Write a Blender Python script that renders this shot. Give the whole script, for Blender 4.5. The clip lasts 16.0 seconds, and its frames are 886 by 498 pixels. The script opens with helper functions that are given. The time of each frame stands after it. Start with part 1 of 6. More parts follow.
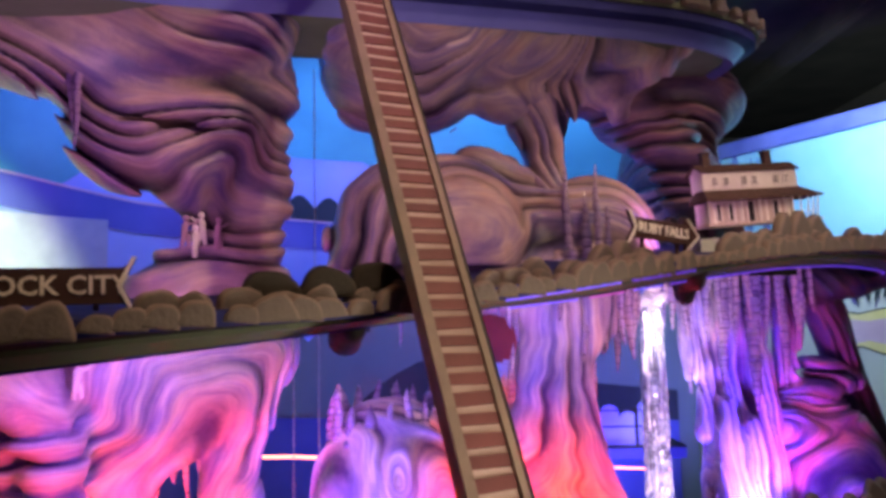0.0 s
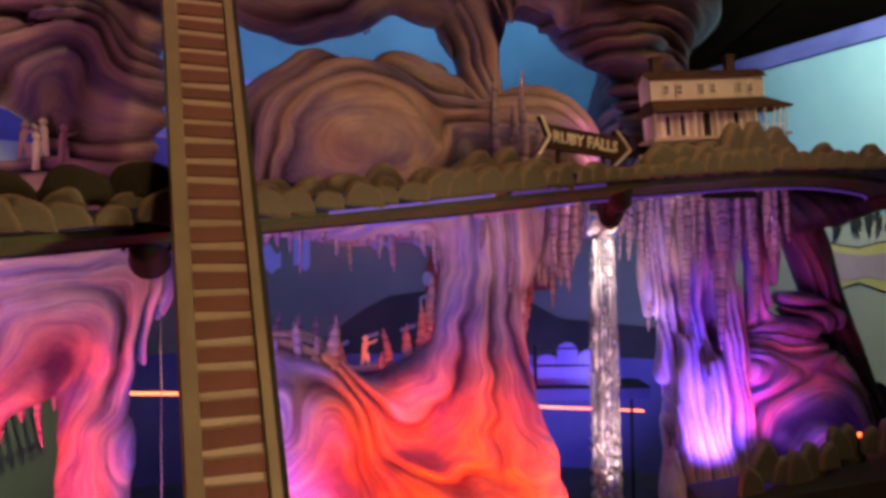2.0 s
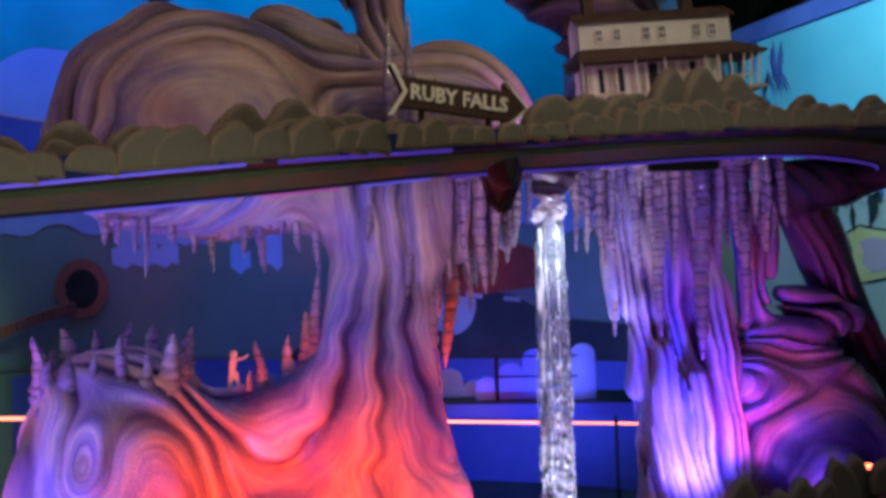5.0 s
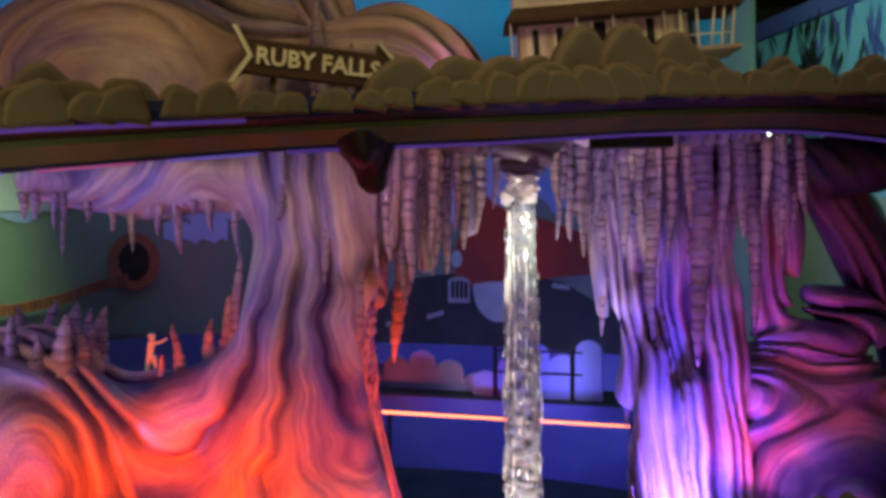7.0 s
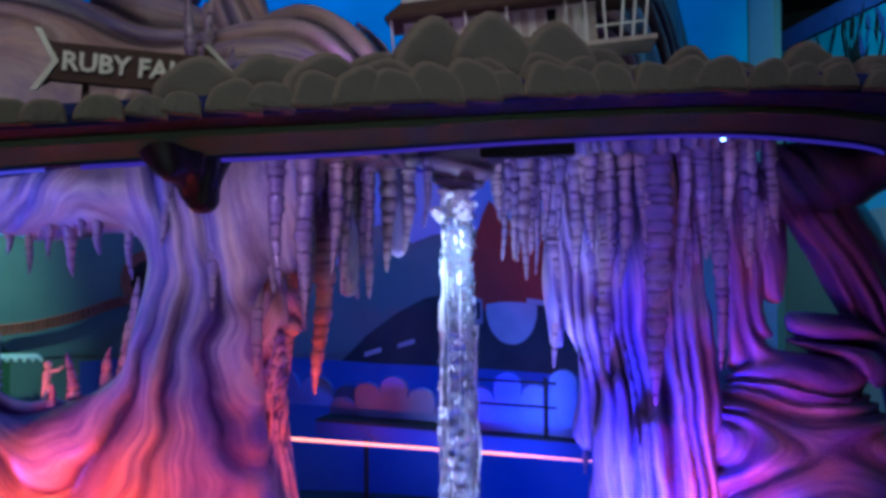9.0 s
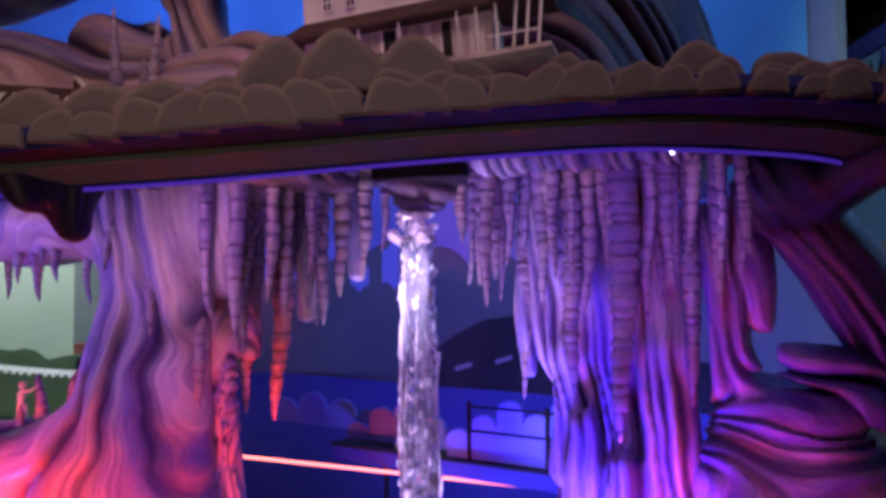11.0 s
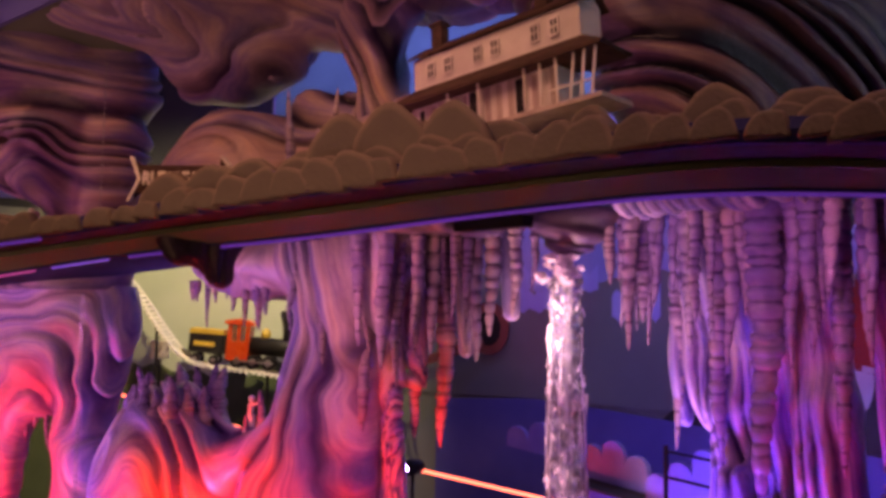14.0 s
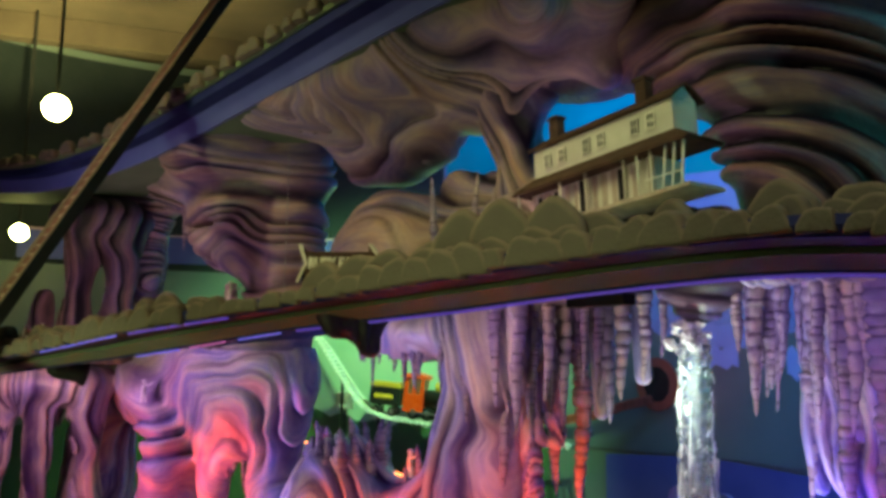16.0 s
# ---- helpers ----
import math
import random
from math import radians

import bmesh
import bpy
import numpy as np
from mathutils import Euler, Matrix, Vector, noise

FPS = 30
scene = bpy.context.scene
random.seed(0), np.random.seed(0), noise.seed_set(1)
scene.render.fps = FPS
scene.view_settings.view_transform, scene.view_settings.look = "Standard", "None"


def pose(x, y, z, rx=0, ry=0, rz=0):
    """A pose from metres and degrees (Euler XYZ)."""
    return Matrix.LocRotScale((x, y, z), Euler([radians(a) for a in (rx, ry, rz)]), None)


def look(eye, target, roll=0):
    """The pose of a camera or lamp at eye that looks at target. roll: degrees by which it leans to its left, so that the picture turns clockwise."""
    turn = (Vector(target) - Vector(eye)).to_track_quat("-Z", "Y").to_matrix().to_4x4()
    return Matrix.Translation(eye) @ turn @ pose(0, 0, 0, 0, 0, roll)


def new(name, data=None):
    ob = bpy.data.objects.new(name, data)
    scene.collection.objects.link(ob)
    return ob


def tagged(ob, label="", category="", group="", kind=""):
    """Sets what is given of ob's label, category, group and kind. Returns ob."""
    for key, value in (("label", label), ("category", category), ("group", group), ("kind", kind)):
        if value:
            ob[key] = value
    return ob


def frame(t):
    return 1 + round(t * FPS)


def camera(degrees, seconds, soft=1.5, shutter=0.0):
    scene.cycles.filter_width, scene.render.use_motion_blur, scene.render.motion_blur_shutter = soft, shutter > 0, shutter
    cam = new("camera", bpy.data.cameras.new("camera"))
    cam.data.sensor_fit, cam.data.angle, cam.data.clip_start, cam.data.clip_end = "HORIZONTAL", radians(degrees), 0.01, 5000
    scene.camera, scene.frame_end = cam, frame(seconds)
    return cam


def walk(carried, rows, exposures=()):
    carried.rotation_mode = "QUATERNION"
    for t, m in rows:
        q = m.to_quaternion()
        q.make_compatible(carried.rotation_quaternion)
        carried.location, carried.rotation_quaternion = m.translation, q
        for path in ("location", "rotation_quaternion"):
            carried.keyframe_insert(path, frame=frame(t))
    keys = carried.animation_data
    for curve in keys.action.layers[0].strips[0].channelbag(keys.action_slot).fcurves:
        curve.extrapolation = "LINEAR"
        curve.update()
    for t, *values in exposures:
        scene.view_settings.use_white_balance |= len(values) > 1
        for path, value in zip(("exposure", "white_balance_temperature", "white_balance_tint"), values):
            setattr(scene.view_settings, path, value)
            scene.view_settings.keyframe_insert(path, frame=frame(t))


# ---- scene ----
cam = camera(58.7, 16.0, soft=3.7)
METRES, EYE, TILT, LEAN, TURN = 4.0, 1.5, 5.9, 1.2, 0.0
ROWS = [
    (0.0, 0.0, 0.0, 0.0, 0.0, 0.0, -0.0),
    (0.5, 0.0114, 0.0266, -0.0048, -1.29, -0.73, -0.26),
    (1.0, 0.0362, 0.05, -0.0108, -1.79, -1.98, -0.2),
    (1.5, 0.0809, 0.068, -0.0138, 0.12, -3.57, -0.57),
    (2.0, 0.112, 0.0892, -0.0188, 2.28, -4.46, -0.15),
    (2.5, 0.1352, 0.1229, -0.0199, 3.04, -4.29, -0.04),
    (3.0, 0.1543, 0.1527, -0.0227, 2.85, -3.8, -0.01),
    (3.5, 0.1766, 0.1706, -0.026, 3.31, -4.47, 0.29),
    (6.0, 0.302, 0.2855, -0.0367, 11.33, -5.01, 1.48),
    (6.5, 0.3421, 0.306, -0.0369, 14.34, -5.49, 1.19),
    (7.0, 0.3777, 0.3255, -0.0371, 16.92, -6.03, 0.84),
    (7.5, 0.401, 0.3519, -0.0408, 18.6, -6.19, 0.79),
    (8.0, 0.4221, 0.3839, -0.0408, 19.77, -5.85, 0.48),
    (8.5, 0.4389, 0.4044, -0.0414, 20.53, -5.15, 1.29),
    (9.0, 0.4714, 0.4187, -0.0401, 23.18, -4.81, 1.5),
    (11.5, 0.6033, 0.5122, -0.0434, 38.45, -2.61, 2.4),
    (12.0, 0.6336, 0.5212, -0.0433, 45.37, -2.92, 2.17),
    (12.5, 0.6502, 0.529, -0.0433, 49.47, -3.22, 2.72),
    (13.0, 0.664, 0.5517, -0.0443, 52.44, -1.95, 2.5),
    (13.5, 0.6749, 0.5718, -0.0408, 54.66, -0.53, 2.52),
    (14.0, 0.6894, 0.5803, -0.0365, 57.96, 0.01, 3.59),
    (14.5, 0.7125, 0.5869, -0.032, 63.46, -0.12, 4.15),
    (15.0, 0.7341, 0.5882, -0.03, 67.82, 0.61, 4.49),
    (15.5, 0.7499, 0.59, -0.0271, 70.23, 2.24, 4.47),
    (16.0, 0.7578, 0.5927, -0.0226, 71.57, 4.41, 4.4),
]
EXPOSURES = [
    (0.0, 1.21, 7107, 21),
    (0.5, 0.86, 8511, 37),
    (1.0, 0.58, 11324, 45),
    (1.5, 0.43, 15295, 41),
    (2.0, 0.31, 14188, 12),
    (2.5, 0.18, 14188, -20),
    (3.0, 0.23, 12580, -45),
    (3.5, 0.29, 8640, -59),
    (6.0, 0.14, 6024, 6),
    (6.5, 0.29, 8384, -10),
    (7.0, 0.05, 12208, -27),
    (7.5, 0.08, 8136, -35),
    (8.0, 0.08, 5846, -35),
    (8.5, 0.02, 4808, -30),
    (9.0, -0.03, 4460, -15),
    (11.5, 0.29, 6494, 57),
    (12.0, 0.47, 6692, 34),
    (12.5, 0.52, 7778, 18),
    (13.0, 0.44, 8259, 25),
    (13.5, 0.33, 10041, 50),
    (14.0, 0.35, 12580, 74),
    (14.5, 0.44, 16000, 79),
    (15.0, 0.58, 16000, 34),
    (15.5, 0.80, 13767, -14),
    (16.0, 0.82, 9744, -63),
]
walk(cam, [(t, pose(0, 0, EYE, TILT, LEAN, TURN) @ pose(METRES * x, METRES * y, METRES * z, 90 + pitch, roll, yaw)) for t, x, y, z, yaw, pitch, roll in ROWS], EXPOSURES)

# ---------------------------------------------------------------- light
world = bpy.data.worlds.new("hall")
world.use_nodes = True
world.node_tree.nodes["Background"].inputs[0].default_value = (0.02, 0.02, 0.035, 1)
world.node_tree.nodes["Background"].inputs[1].default_value = 0.6
scene.world = world


def spot(name, eye, target, colour, watts, size=60, blend=0.6, radius=0.05):
    data = bpy.data.lights.new(name, "SPOT")
    data.energy, data.color, data.spot_size, data.spot_blend, data.shadow_soft_size = watts, colour, radians(size), blend, radius
    ob = new(name, data)
    ob.matrix_world = look(eye, target)
    return ob


def strip(name, eye, target, colour, watts, sx, sy):
    data = bpy.data.lights.new(name, "AREA")
    data.shape, data.size, data.size_y, data.energy, data.color = "RECTANGLE", sx, sy, watts, colour
    ob = new(name, data)
    ob.matrix_world = look(eye, target)
    return ob


WASH = (0.84, 0.34, 0.84)
FLAME = (1.0, 0.055, 0.018)
CYAN = (0.52, 0.86, 1.0)
WARM = (1.0, 0.72, 0.46)
# upper caves' colour wash: deck lamps behind the bushes, unseen fills added in front
spot("upper_wash", (0.55, 1.35, 2.75), (-0.35, 3.0, 2.1), WASH, 3.6, 95)
spot("upper_wash_left", (-0.3, 1.0, 2.7), (-0.95, 2.6, 2.15), WASH, 5.5, 70)
spot("upper_wash_right", (2.6, 2.4, 2.9), (1.2, 3.9, 2.2), WASH, 3.2, 80)
spot("deck_lamp", (0.10, 2.42, 1.72), (-0.05, 3.2, 2.25), WASH, 1.2, 140, 0.8)
spot("deck_lamp_left", (-0.75, 1.98, 1.62), (-0.92, 2.7, 2.15), WASH, 3.0, 130, 0.8)
spot("deck_lamp_right", (0.95, 3.30, 1.86), (0.95, 3.9, 2.3), WASH, 2, 140, 0.8)
spot("house_lamp", (1.22, 2.98, 1.87), (1.32, 3.36, 2.0), WASH, 0.5, 150, 0.9, 0.02)
# lamps under the bushes' shelf, turned to the lower caves
spot("shelf_lamp", (0.02, 2.20, 1.50), (-0.02, 3.2, 1.42), (0.56, 0.40, 0.95), 4.6, 105, 0.9, 0.02)
spot("shelf_lamp", (0.55, 2.55, 1.56), (0.42, 3.35, 1.36), (0.74, 0.38, 0.86), 4.4, 105, 0.9, 0.02)
spot("shelf_lamp", (0.98, 2.98, 1.60), (0.74, 3.62, 1.44), (0.80, 0.36, 0.74), 4.0, 100, 0.9, 0.02)
spot("shelf_lamp", (1.42, 3.36, 1.66), (1.30, 4.0, 1.44), (0.62, 0.30, 0.92), 3.0, 105, 0.9, 0.02)
spot("shelf_lamp", (1.84, 3.56, 1.68), (1.62, 4.05, 1.44), (0.58, 0.28, 0.90), 3.6, 115, 0.9, 0.02)
# unseen fill added to brighten the column's right side
spot("column_fill", (1.18, 2.98, 1.42), (0.62, 3.34, 1.0), (0.80, 0.22, 0.75), 5, 60, 0.9)
spot("shelf_spot_left", (-0.6, 1.75, 1.40), (-0.9, 2.6, 1.2), (0.60, 0.24, 1.0), 14, 100)
# up-lights at the foot of the caves
spot("flame_uplight", (0.85, 1.95, 0.55), (0.45, 3.10, 0.66), FLAME, 260, 42, 0.9, 0.12)
spot("flame_uplight_mid", (0.35, 1.75, 0.60), (0.16, 3.05, 0.76), FLAME, 200, 40, 0.9, 0.12)
spot("flame_uplight_side", (1.00, 2.95, 0.36), (0.62, 3.30, 0.62), (1.0, 0.07, 0.05), 135, 72, 0.9)
spot("flame_uplight_left", (-0.75, 1.9, 0.35), (-0.85, 2.75, 0.9), (1.0, 0.07, 0.14), 75, 54)
spot("blue_uplight", (1.50, 3.72, 0.60), (1.47, 4.12, 0.90), (0.11, 0.06, 1.0), 85, 90, 0.9)
spot("rose_uplight", (-0.45, 2.15, 0.45), (-0.25, 3.0, 1.0), (0.32, 0.18, 1.0), 72, 60)
spot("boulder_uplight", (1.78, 3.72, 0.66), (2.0, 4.15, 0.85), (0.30, 0.09, 1.0), 5.5, 84)
spot("magenta_uplight", (1.74, 3.80, 0.62), (1.70, 4.15, 1.05), (1.0, 0.06, 0.24), 14, 70, 0.9)
spot("magenta_uplight_east", (1.96, 3.74, 0.88), (2.04, 4.25, 1.24), (1.0, 0.10, 0.36), 4, 84, 0.9)
# spout lamp set in front of the waterfall, and an unseen foot fill added
spot("spout_lamp", (1.10, 3.45, 1.66), (1.02, 3.84, 1.45), (0.80, 0.78, 1.0), 34, 34)
spot("fall_foot_fill", (1.06, 3.50, 0.30), (1.01, 3.83, 1.0), (0.80, 0.68, 1.0), 90, 44)
spot("west_wash", (-0.9, 1.55, 1.40), (-1.55, 1.75, 1.05), (0.80, 0.30, 0.60), 12, 120, 0.9)
spot("west_flame", (-0.9, 1.7, 0.35), (-1.25, 2.3, 0.95), (1.0, 0.07, 0.10), 34, 60, 0.9)
spot("west_upper_wash", (-0.95, 1.75, 1.62), (-1.5, 2.0, 2.1), WASH, 4, 130, 0.8)
# washes on the painted walls
strip("sky_wash", (0.3, 5.55, 3.6), (0.2, 6.3, 2.5), (0.10, 0.32, 1.0), 26, 2.4, 0.1)
strip("sky_wash_west", (-1.75, 4.75, 3.6), (-2.35, 5.3, 2.5), (0.10, 0.20, 1.0), 20, 1.8, 0.1)
spot("low_wash", (0.9, 4.88, 0.30), (0.7, 5.6, 0.8), (0.10, 0.12, 1.0), 70, 130)
spot("wall_wash", (0.2, 3.9, 2.9), (-0.3, 6.2, 1.3), (0.62, 0.82, 1.0), 54, 100)
spot("cutout_lamp", (0.85, 4.10, 0.30), (0.85, 4.6, 1.0), (0.14, 0.14, 1.0), 46, 120)
spot("meadow_wash", (-1.4, 4.0, 2.9), (-3.2, 4.0, 1.3), (0.66, 1.0, 0.66), 210, 90)
spot("panel_wash", (2.4, 4.4, 3.2), (3.2, 5.9, 2.2), CYAN, 125, 110)
# the hall's own warm lamps, with unseen low fills added for the shelf's edge
spot("hall_lamp_beam", (1.1, 0.7, 3.7), (0.35, 2.2, 1.7), WARM, 66, 75)
spot("hall_lamp_beam_east", (2.6, 2.0, 3.7), (1.4, 3.2, 1.95), (1.0, 0.80, 0.62), 40, 50)
# unseen fills in place of light bounced up from the hall floor
spot("hall_front_fill", (2.2, -0.6, 1.25), (0.8, 2.6, 1.65), WARM, 15, 66)
spot("hall_low_fill", (0.9, 0.9, 0.80), (-0.02, 2.05, 1.55), (0.95, 0.82, 0.62), 28, 70, 0.9)
spot("hall_low_fill_east", (2.2, 1.7, 0.95), (1.25, 3.0, 1.72), (0.95, 0.80, 0.60), 10, 52, 0.9)
spot("hall_lamp_glow", (-1.72, 1.60, 2.80), (-1.7, 1.4, 3.9), WARM, 290, 150)


# ---------------------------------------------------------------- materials
def material(name, rough=0.7, metal=0.0):
    m = bpy.data.materials.new(name)
    m.use_nodes = True
    b = m.node_tree.nodes["Principled BSDF"]
    b.inputs["Roughness"].default_value, b.inputs["Metallic"].default_value = rough, metal
    return m, m.node_tree, b


def link(t, a, ao, b, bi):
    t.links.new(a.outputs[ao], b.inputs[bi])


def paint(name, c1, c2, scale=6.0, rough=0.7, bump=0.15, metal=0.0, detail=6.0, fine=60.0, spread=(0.35, 0.65)):
    """A surface of two blended colours with fine relief."""
    m, t, b = material(name, rough, metal)
    co = t.nodes.new("ShaderNodeTexCoord")
    n1, n2 = t.nodes.new("ShaderNodeTexNoise"), t.nodes.new("ShaderNodeTexNoise")
    n1.inputs["Scale"].default_value, n1.inputs["Detail"].default_value = scale, detail
    n2.inputs["Scale"].default_value, n2.inputs["Detail"].default_value = fine, 3
    link(t, co, "Object", n1, "Vector"), link(t, co, "Object", n2, "Vector")
    r = t.nodes.new("ShaderNodeValToRGB")
    r.color_ramp.elements[0].position, r.color_ramp.elements[1].position = spread
    r.color_ramp.elements[0].color, r.color_ramp.elements[1].color = (*c1, 1), (*c2, 1)
    link(t, n1, "Fac", r, "Fac")
    info = t.nodes.new("ShaderNodeObjectInfo")
    hsv = t.nodes.new("ShaderNodeHueSaturation")
    mr = t.nodes.new("ShaderNodeMapRange")
    mr.inputs["To Min"].default_value, mr.inputs["To Max"].default_value = 0.82, 1.16
    link(t, info, "Random", mr, "Value"), link(t, mr, "Result", hsv, "Value")
    link(t, r, "Color", hsv, "Color"), link(t, hsv, "Color", b, "Base Color")
    bp = t.nodes.new("ShaderNodeBump")
    bp.inputs["Strength"].default_value, bp.inputs["Distance"].default_value = bump, 0.01
    link(t, n2, "Fac", bp, "Height"), link(t, bp, "Normal", b, "Normal")
    rr = t.nodes.new("ShaderNodeMapRange")
    rr.inputs["To Min"].default_value, rr.inputs["To Max"].default_value = max(0.05, rough - 0.12), min(1, rough + 0.12)
    link(t, n2, "Fac", rr, "Value"), link(t, rr, "Result", b, "Roughness")
    return m


def matt(m, level):
    """Takes most of the sheen off a paint."""
    m.node_tree.nodes["Principled BSDF"].inputs["Specular IOR Level"].default_value = level
    return m


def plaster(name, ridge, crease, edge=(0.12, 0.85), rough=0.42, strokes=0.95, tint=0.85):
    """Sculpted cave plaster: light ridges, creases coloured dark for glaze and shade alike, sealed with a slight gloss.
    """
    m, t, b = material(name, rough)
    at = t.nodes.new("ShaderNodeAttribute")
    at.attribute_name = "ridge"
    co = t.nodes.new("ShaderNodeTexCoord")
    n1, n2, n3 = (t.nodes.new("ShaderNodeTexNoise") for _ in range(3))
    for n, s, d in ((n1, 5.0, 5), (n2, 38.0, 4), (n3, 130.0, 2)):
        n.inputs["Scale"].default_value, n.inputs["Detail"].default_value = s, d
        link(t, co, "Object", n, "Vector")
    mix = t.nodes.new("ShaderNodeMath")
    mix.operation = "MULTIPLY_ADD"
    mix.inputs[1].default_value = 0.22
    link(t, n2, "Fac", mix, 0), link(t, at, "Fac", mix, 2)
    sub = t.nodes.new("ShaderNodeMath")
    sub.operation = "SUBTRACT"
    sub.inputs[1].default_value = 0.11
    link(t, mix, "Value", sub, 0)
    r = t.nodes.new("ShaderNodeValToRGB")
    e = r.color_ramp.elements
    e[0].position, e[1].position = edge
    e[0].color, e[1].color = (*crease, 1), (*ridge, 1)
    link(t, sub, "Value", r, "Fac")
    tone = t.nodes.new("ShaderNodeMixRGB")
    tone.blend_type = "MULTIPLY"
    tone.inputs["Fac"].default_value = 0.55
    r2 = t.nodes.new("ShaderNodeValToRGB")
    r2.color_ramp.elements[0].position, r2.color_ramp.elements[1].position = 0.36, 0.62
    r2.color_ramp.elements[0].color, r2.color_ramp.elements[1].color = (0.55, 0.50, 0.66, 1), (1, 0.97, 0.95, 1)
    link(t, n1, "Fac", r2, "Fac")
    fl, fm, st = t.nodes.new("ShaderNodeAttribute"), t.nodes.new("ShaderNodeMath"), t.nodes.new("ShaderNodeTexNoise")
    fl.attribute_name, fm.operation, fm.inputs[1].default_value, st.noise_dimensions = "flow", "MULTIPLY", 2.4, "4D"
    st.inputs["Scale"].default_value, st.inputs["Detail"].default_value, st.inputs["Roughness"].default_value = 3.6, 5, 0.66
    link(t, fl, "Fac", fm, 0), link(t, fm, "Value", st, "W"), link(t, co, "Object", st, "Vector")
    r3 = t.nodes.new("ShaderNodeValToRGB")
    r3.color_ramp.elements[0].position, r3.color_ramp.elements[1].position = 0.34, 0.60
    r3.color_ramp.elements[0].color, r3.color_ramp.elements[1].color = (0.42, 0.34, 0.66, 1), (1, 1, 1, 1)
    link(t, st, "Fac", r3, "Fac")
    stroke = t.nodes.new("ShaderNodeMixRGB")
    stroke.blend_type = "MULTIPLY"
    stroke.inputs["Fac"].default_value = strokes
    link(t, r, "Color", tone, "Color1"), link(t, r2, "Color", tone, "Color2")
    link(t, tone, "Color", stroke, "Color1"), link(t, r3, "Color", stroke, "Color2")
    # a second coat brushed along the folds in slate blue, mauve and cream
    f2, s2, r4, coat = t.nodes.new("ShaderNodeMath"), t.nodes.new("ShaderNodeTexNoise"), t.nodes.new("ShaderNodeValToRGB"), t.nodes.new("ShaderNodeMixRGB")
    f2.operation, f2.inputs[1].default_value, s2.noise_dimensions = "MULTIPLY", 0.6, "4D"
    s2.inputs["Scale"].default_value, s2.inputs["Detail"].default_value, s2.inputs["Roughness"].default_value = 2.6, 4, 0.6
    link(t, fl, "Fac", f2, 0), link(t, f2, "Value", s2, "W"), link(t, co, "Object", s2, "Vector"), link(t, s2, "Fac", r4, "Fac")
    e = r4.color_ramp.elements
    e[0].position, e[1].position = 0.34, 0.66
    e[0].color, e[1].color = (0.30, 0.34, 0.95, 1), (1.0, 0.78, 0.66, 1)
    for at_, c in ((0.44, (0.62, 0.56, 0.98, 1)), (0.52, (0.98, 0.90, 0.96, 1))):
        e.new(at_).color = c
    coat.blend_type, coat.inputs["Fac"].default_value = "MULTIPLY", tint
    link(t, stroke, "Color", coat, "Color1"), link(t, r4, "Color", coat, "Color2"), link(t, coat, "Color", b, "Base Color")
    bp = t.nodes.new("ShaderNodeBump")
    bp.inputs["Strength"].default_value, bp.inputs["Distance"].default_value = 0.32, 0.007
    add = t.nodes.new("ShaderNodeMath")
    link(t, n2, "Fac", add, 0), link(t, n3, "Fac", add, 1)
    link(t, add, "Value", bp, "Height"), link(t, bp, "Normal", b, "Normal")
    return m


def glow(name, colour, strength):
    m, t, b = material(name)
    b.inputs["Base Color"].default_value = (*colour, 1)
    b.inputs["Emission Color"].default_value, b.inputs["Emission Strength"].default_value = (*colour, 1), strength
    return m


# crease colours carry the folds' shade; ROCK's violet also the violet fill light
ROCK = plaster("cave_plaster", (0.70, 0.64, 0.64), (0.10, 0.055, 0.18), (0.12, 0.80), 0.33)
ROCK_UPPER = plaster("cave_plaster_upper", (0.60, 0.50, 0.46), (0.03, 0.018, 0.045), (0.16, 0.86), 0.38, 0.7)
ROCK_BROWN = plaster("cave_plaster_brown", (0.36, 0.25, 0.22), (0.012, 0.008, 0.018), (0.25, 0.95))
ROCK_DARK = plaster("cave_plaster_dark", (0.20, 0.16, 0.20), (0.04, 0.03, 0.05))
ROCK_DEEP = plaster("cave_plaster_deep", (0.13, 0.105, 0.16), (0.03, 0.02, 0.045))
ROCK_BLUE = plaster("cave_plaster_blue", (0.38, 0.30, 0.42), (0.07, 0.035, 0.13), (0.12, 0.85), 0.36)
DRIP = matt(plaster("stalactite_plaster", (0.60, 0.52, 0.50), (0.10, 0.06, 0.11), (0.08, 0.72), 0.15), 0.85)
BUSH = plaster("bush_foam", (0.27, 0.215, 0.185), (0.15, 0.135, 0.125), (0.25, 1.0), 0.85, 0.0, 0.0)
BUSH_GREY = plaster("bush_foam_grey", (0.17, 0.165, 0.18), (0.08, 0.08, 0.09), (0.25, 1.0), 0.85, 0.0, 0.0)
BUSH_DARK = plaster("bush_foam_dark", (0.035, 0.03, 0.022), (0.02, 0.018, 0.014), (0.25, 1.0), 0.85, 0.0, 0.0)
FASCIA = matt(paint("shelf_edge_paint", (0.125, 0.160, 0.115), (0.165, 0.205, 0.150), 5, 0.7, 0.1), 0.12)
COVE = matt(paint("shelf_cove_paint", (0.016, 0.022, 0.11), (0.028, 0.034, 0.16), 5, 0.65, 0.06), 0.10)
UPPER_BLUE = paint("upper_shelf_blue", (0.07, 0.09, 0.36), (0.12, 0.14, 0.48), 3, 0.45, 0.08)
TRACK = paint("track_board", (0.17, 0.135, 0.12), (0.23, 0.18, 0.16), 9, 0.6, 0.12)
TRACK_BED = paint("track_bed_pale", (0.38, 0.30, 0.29), (0.48, 0.39, 0.38), 9, 0.7, 0.12)
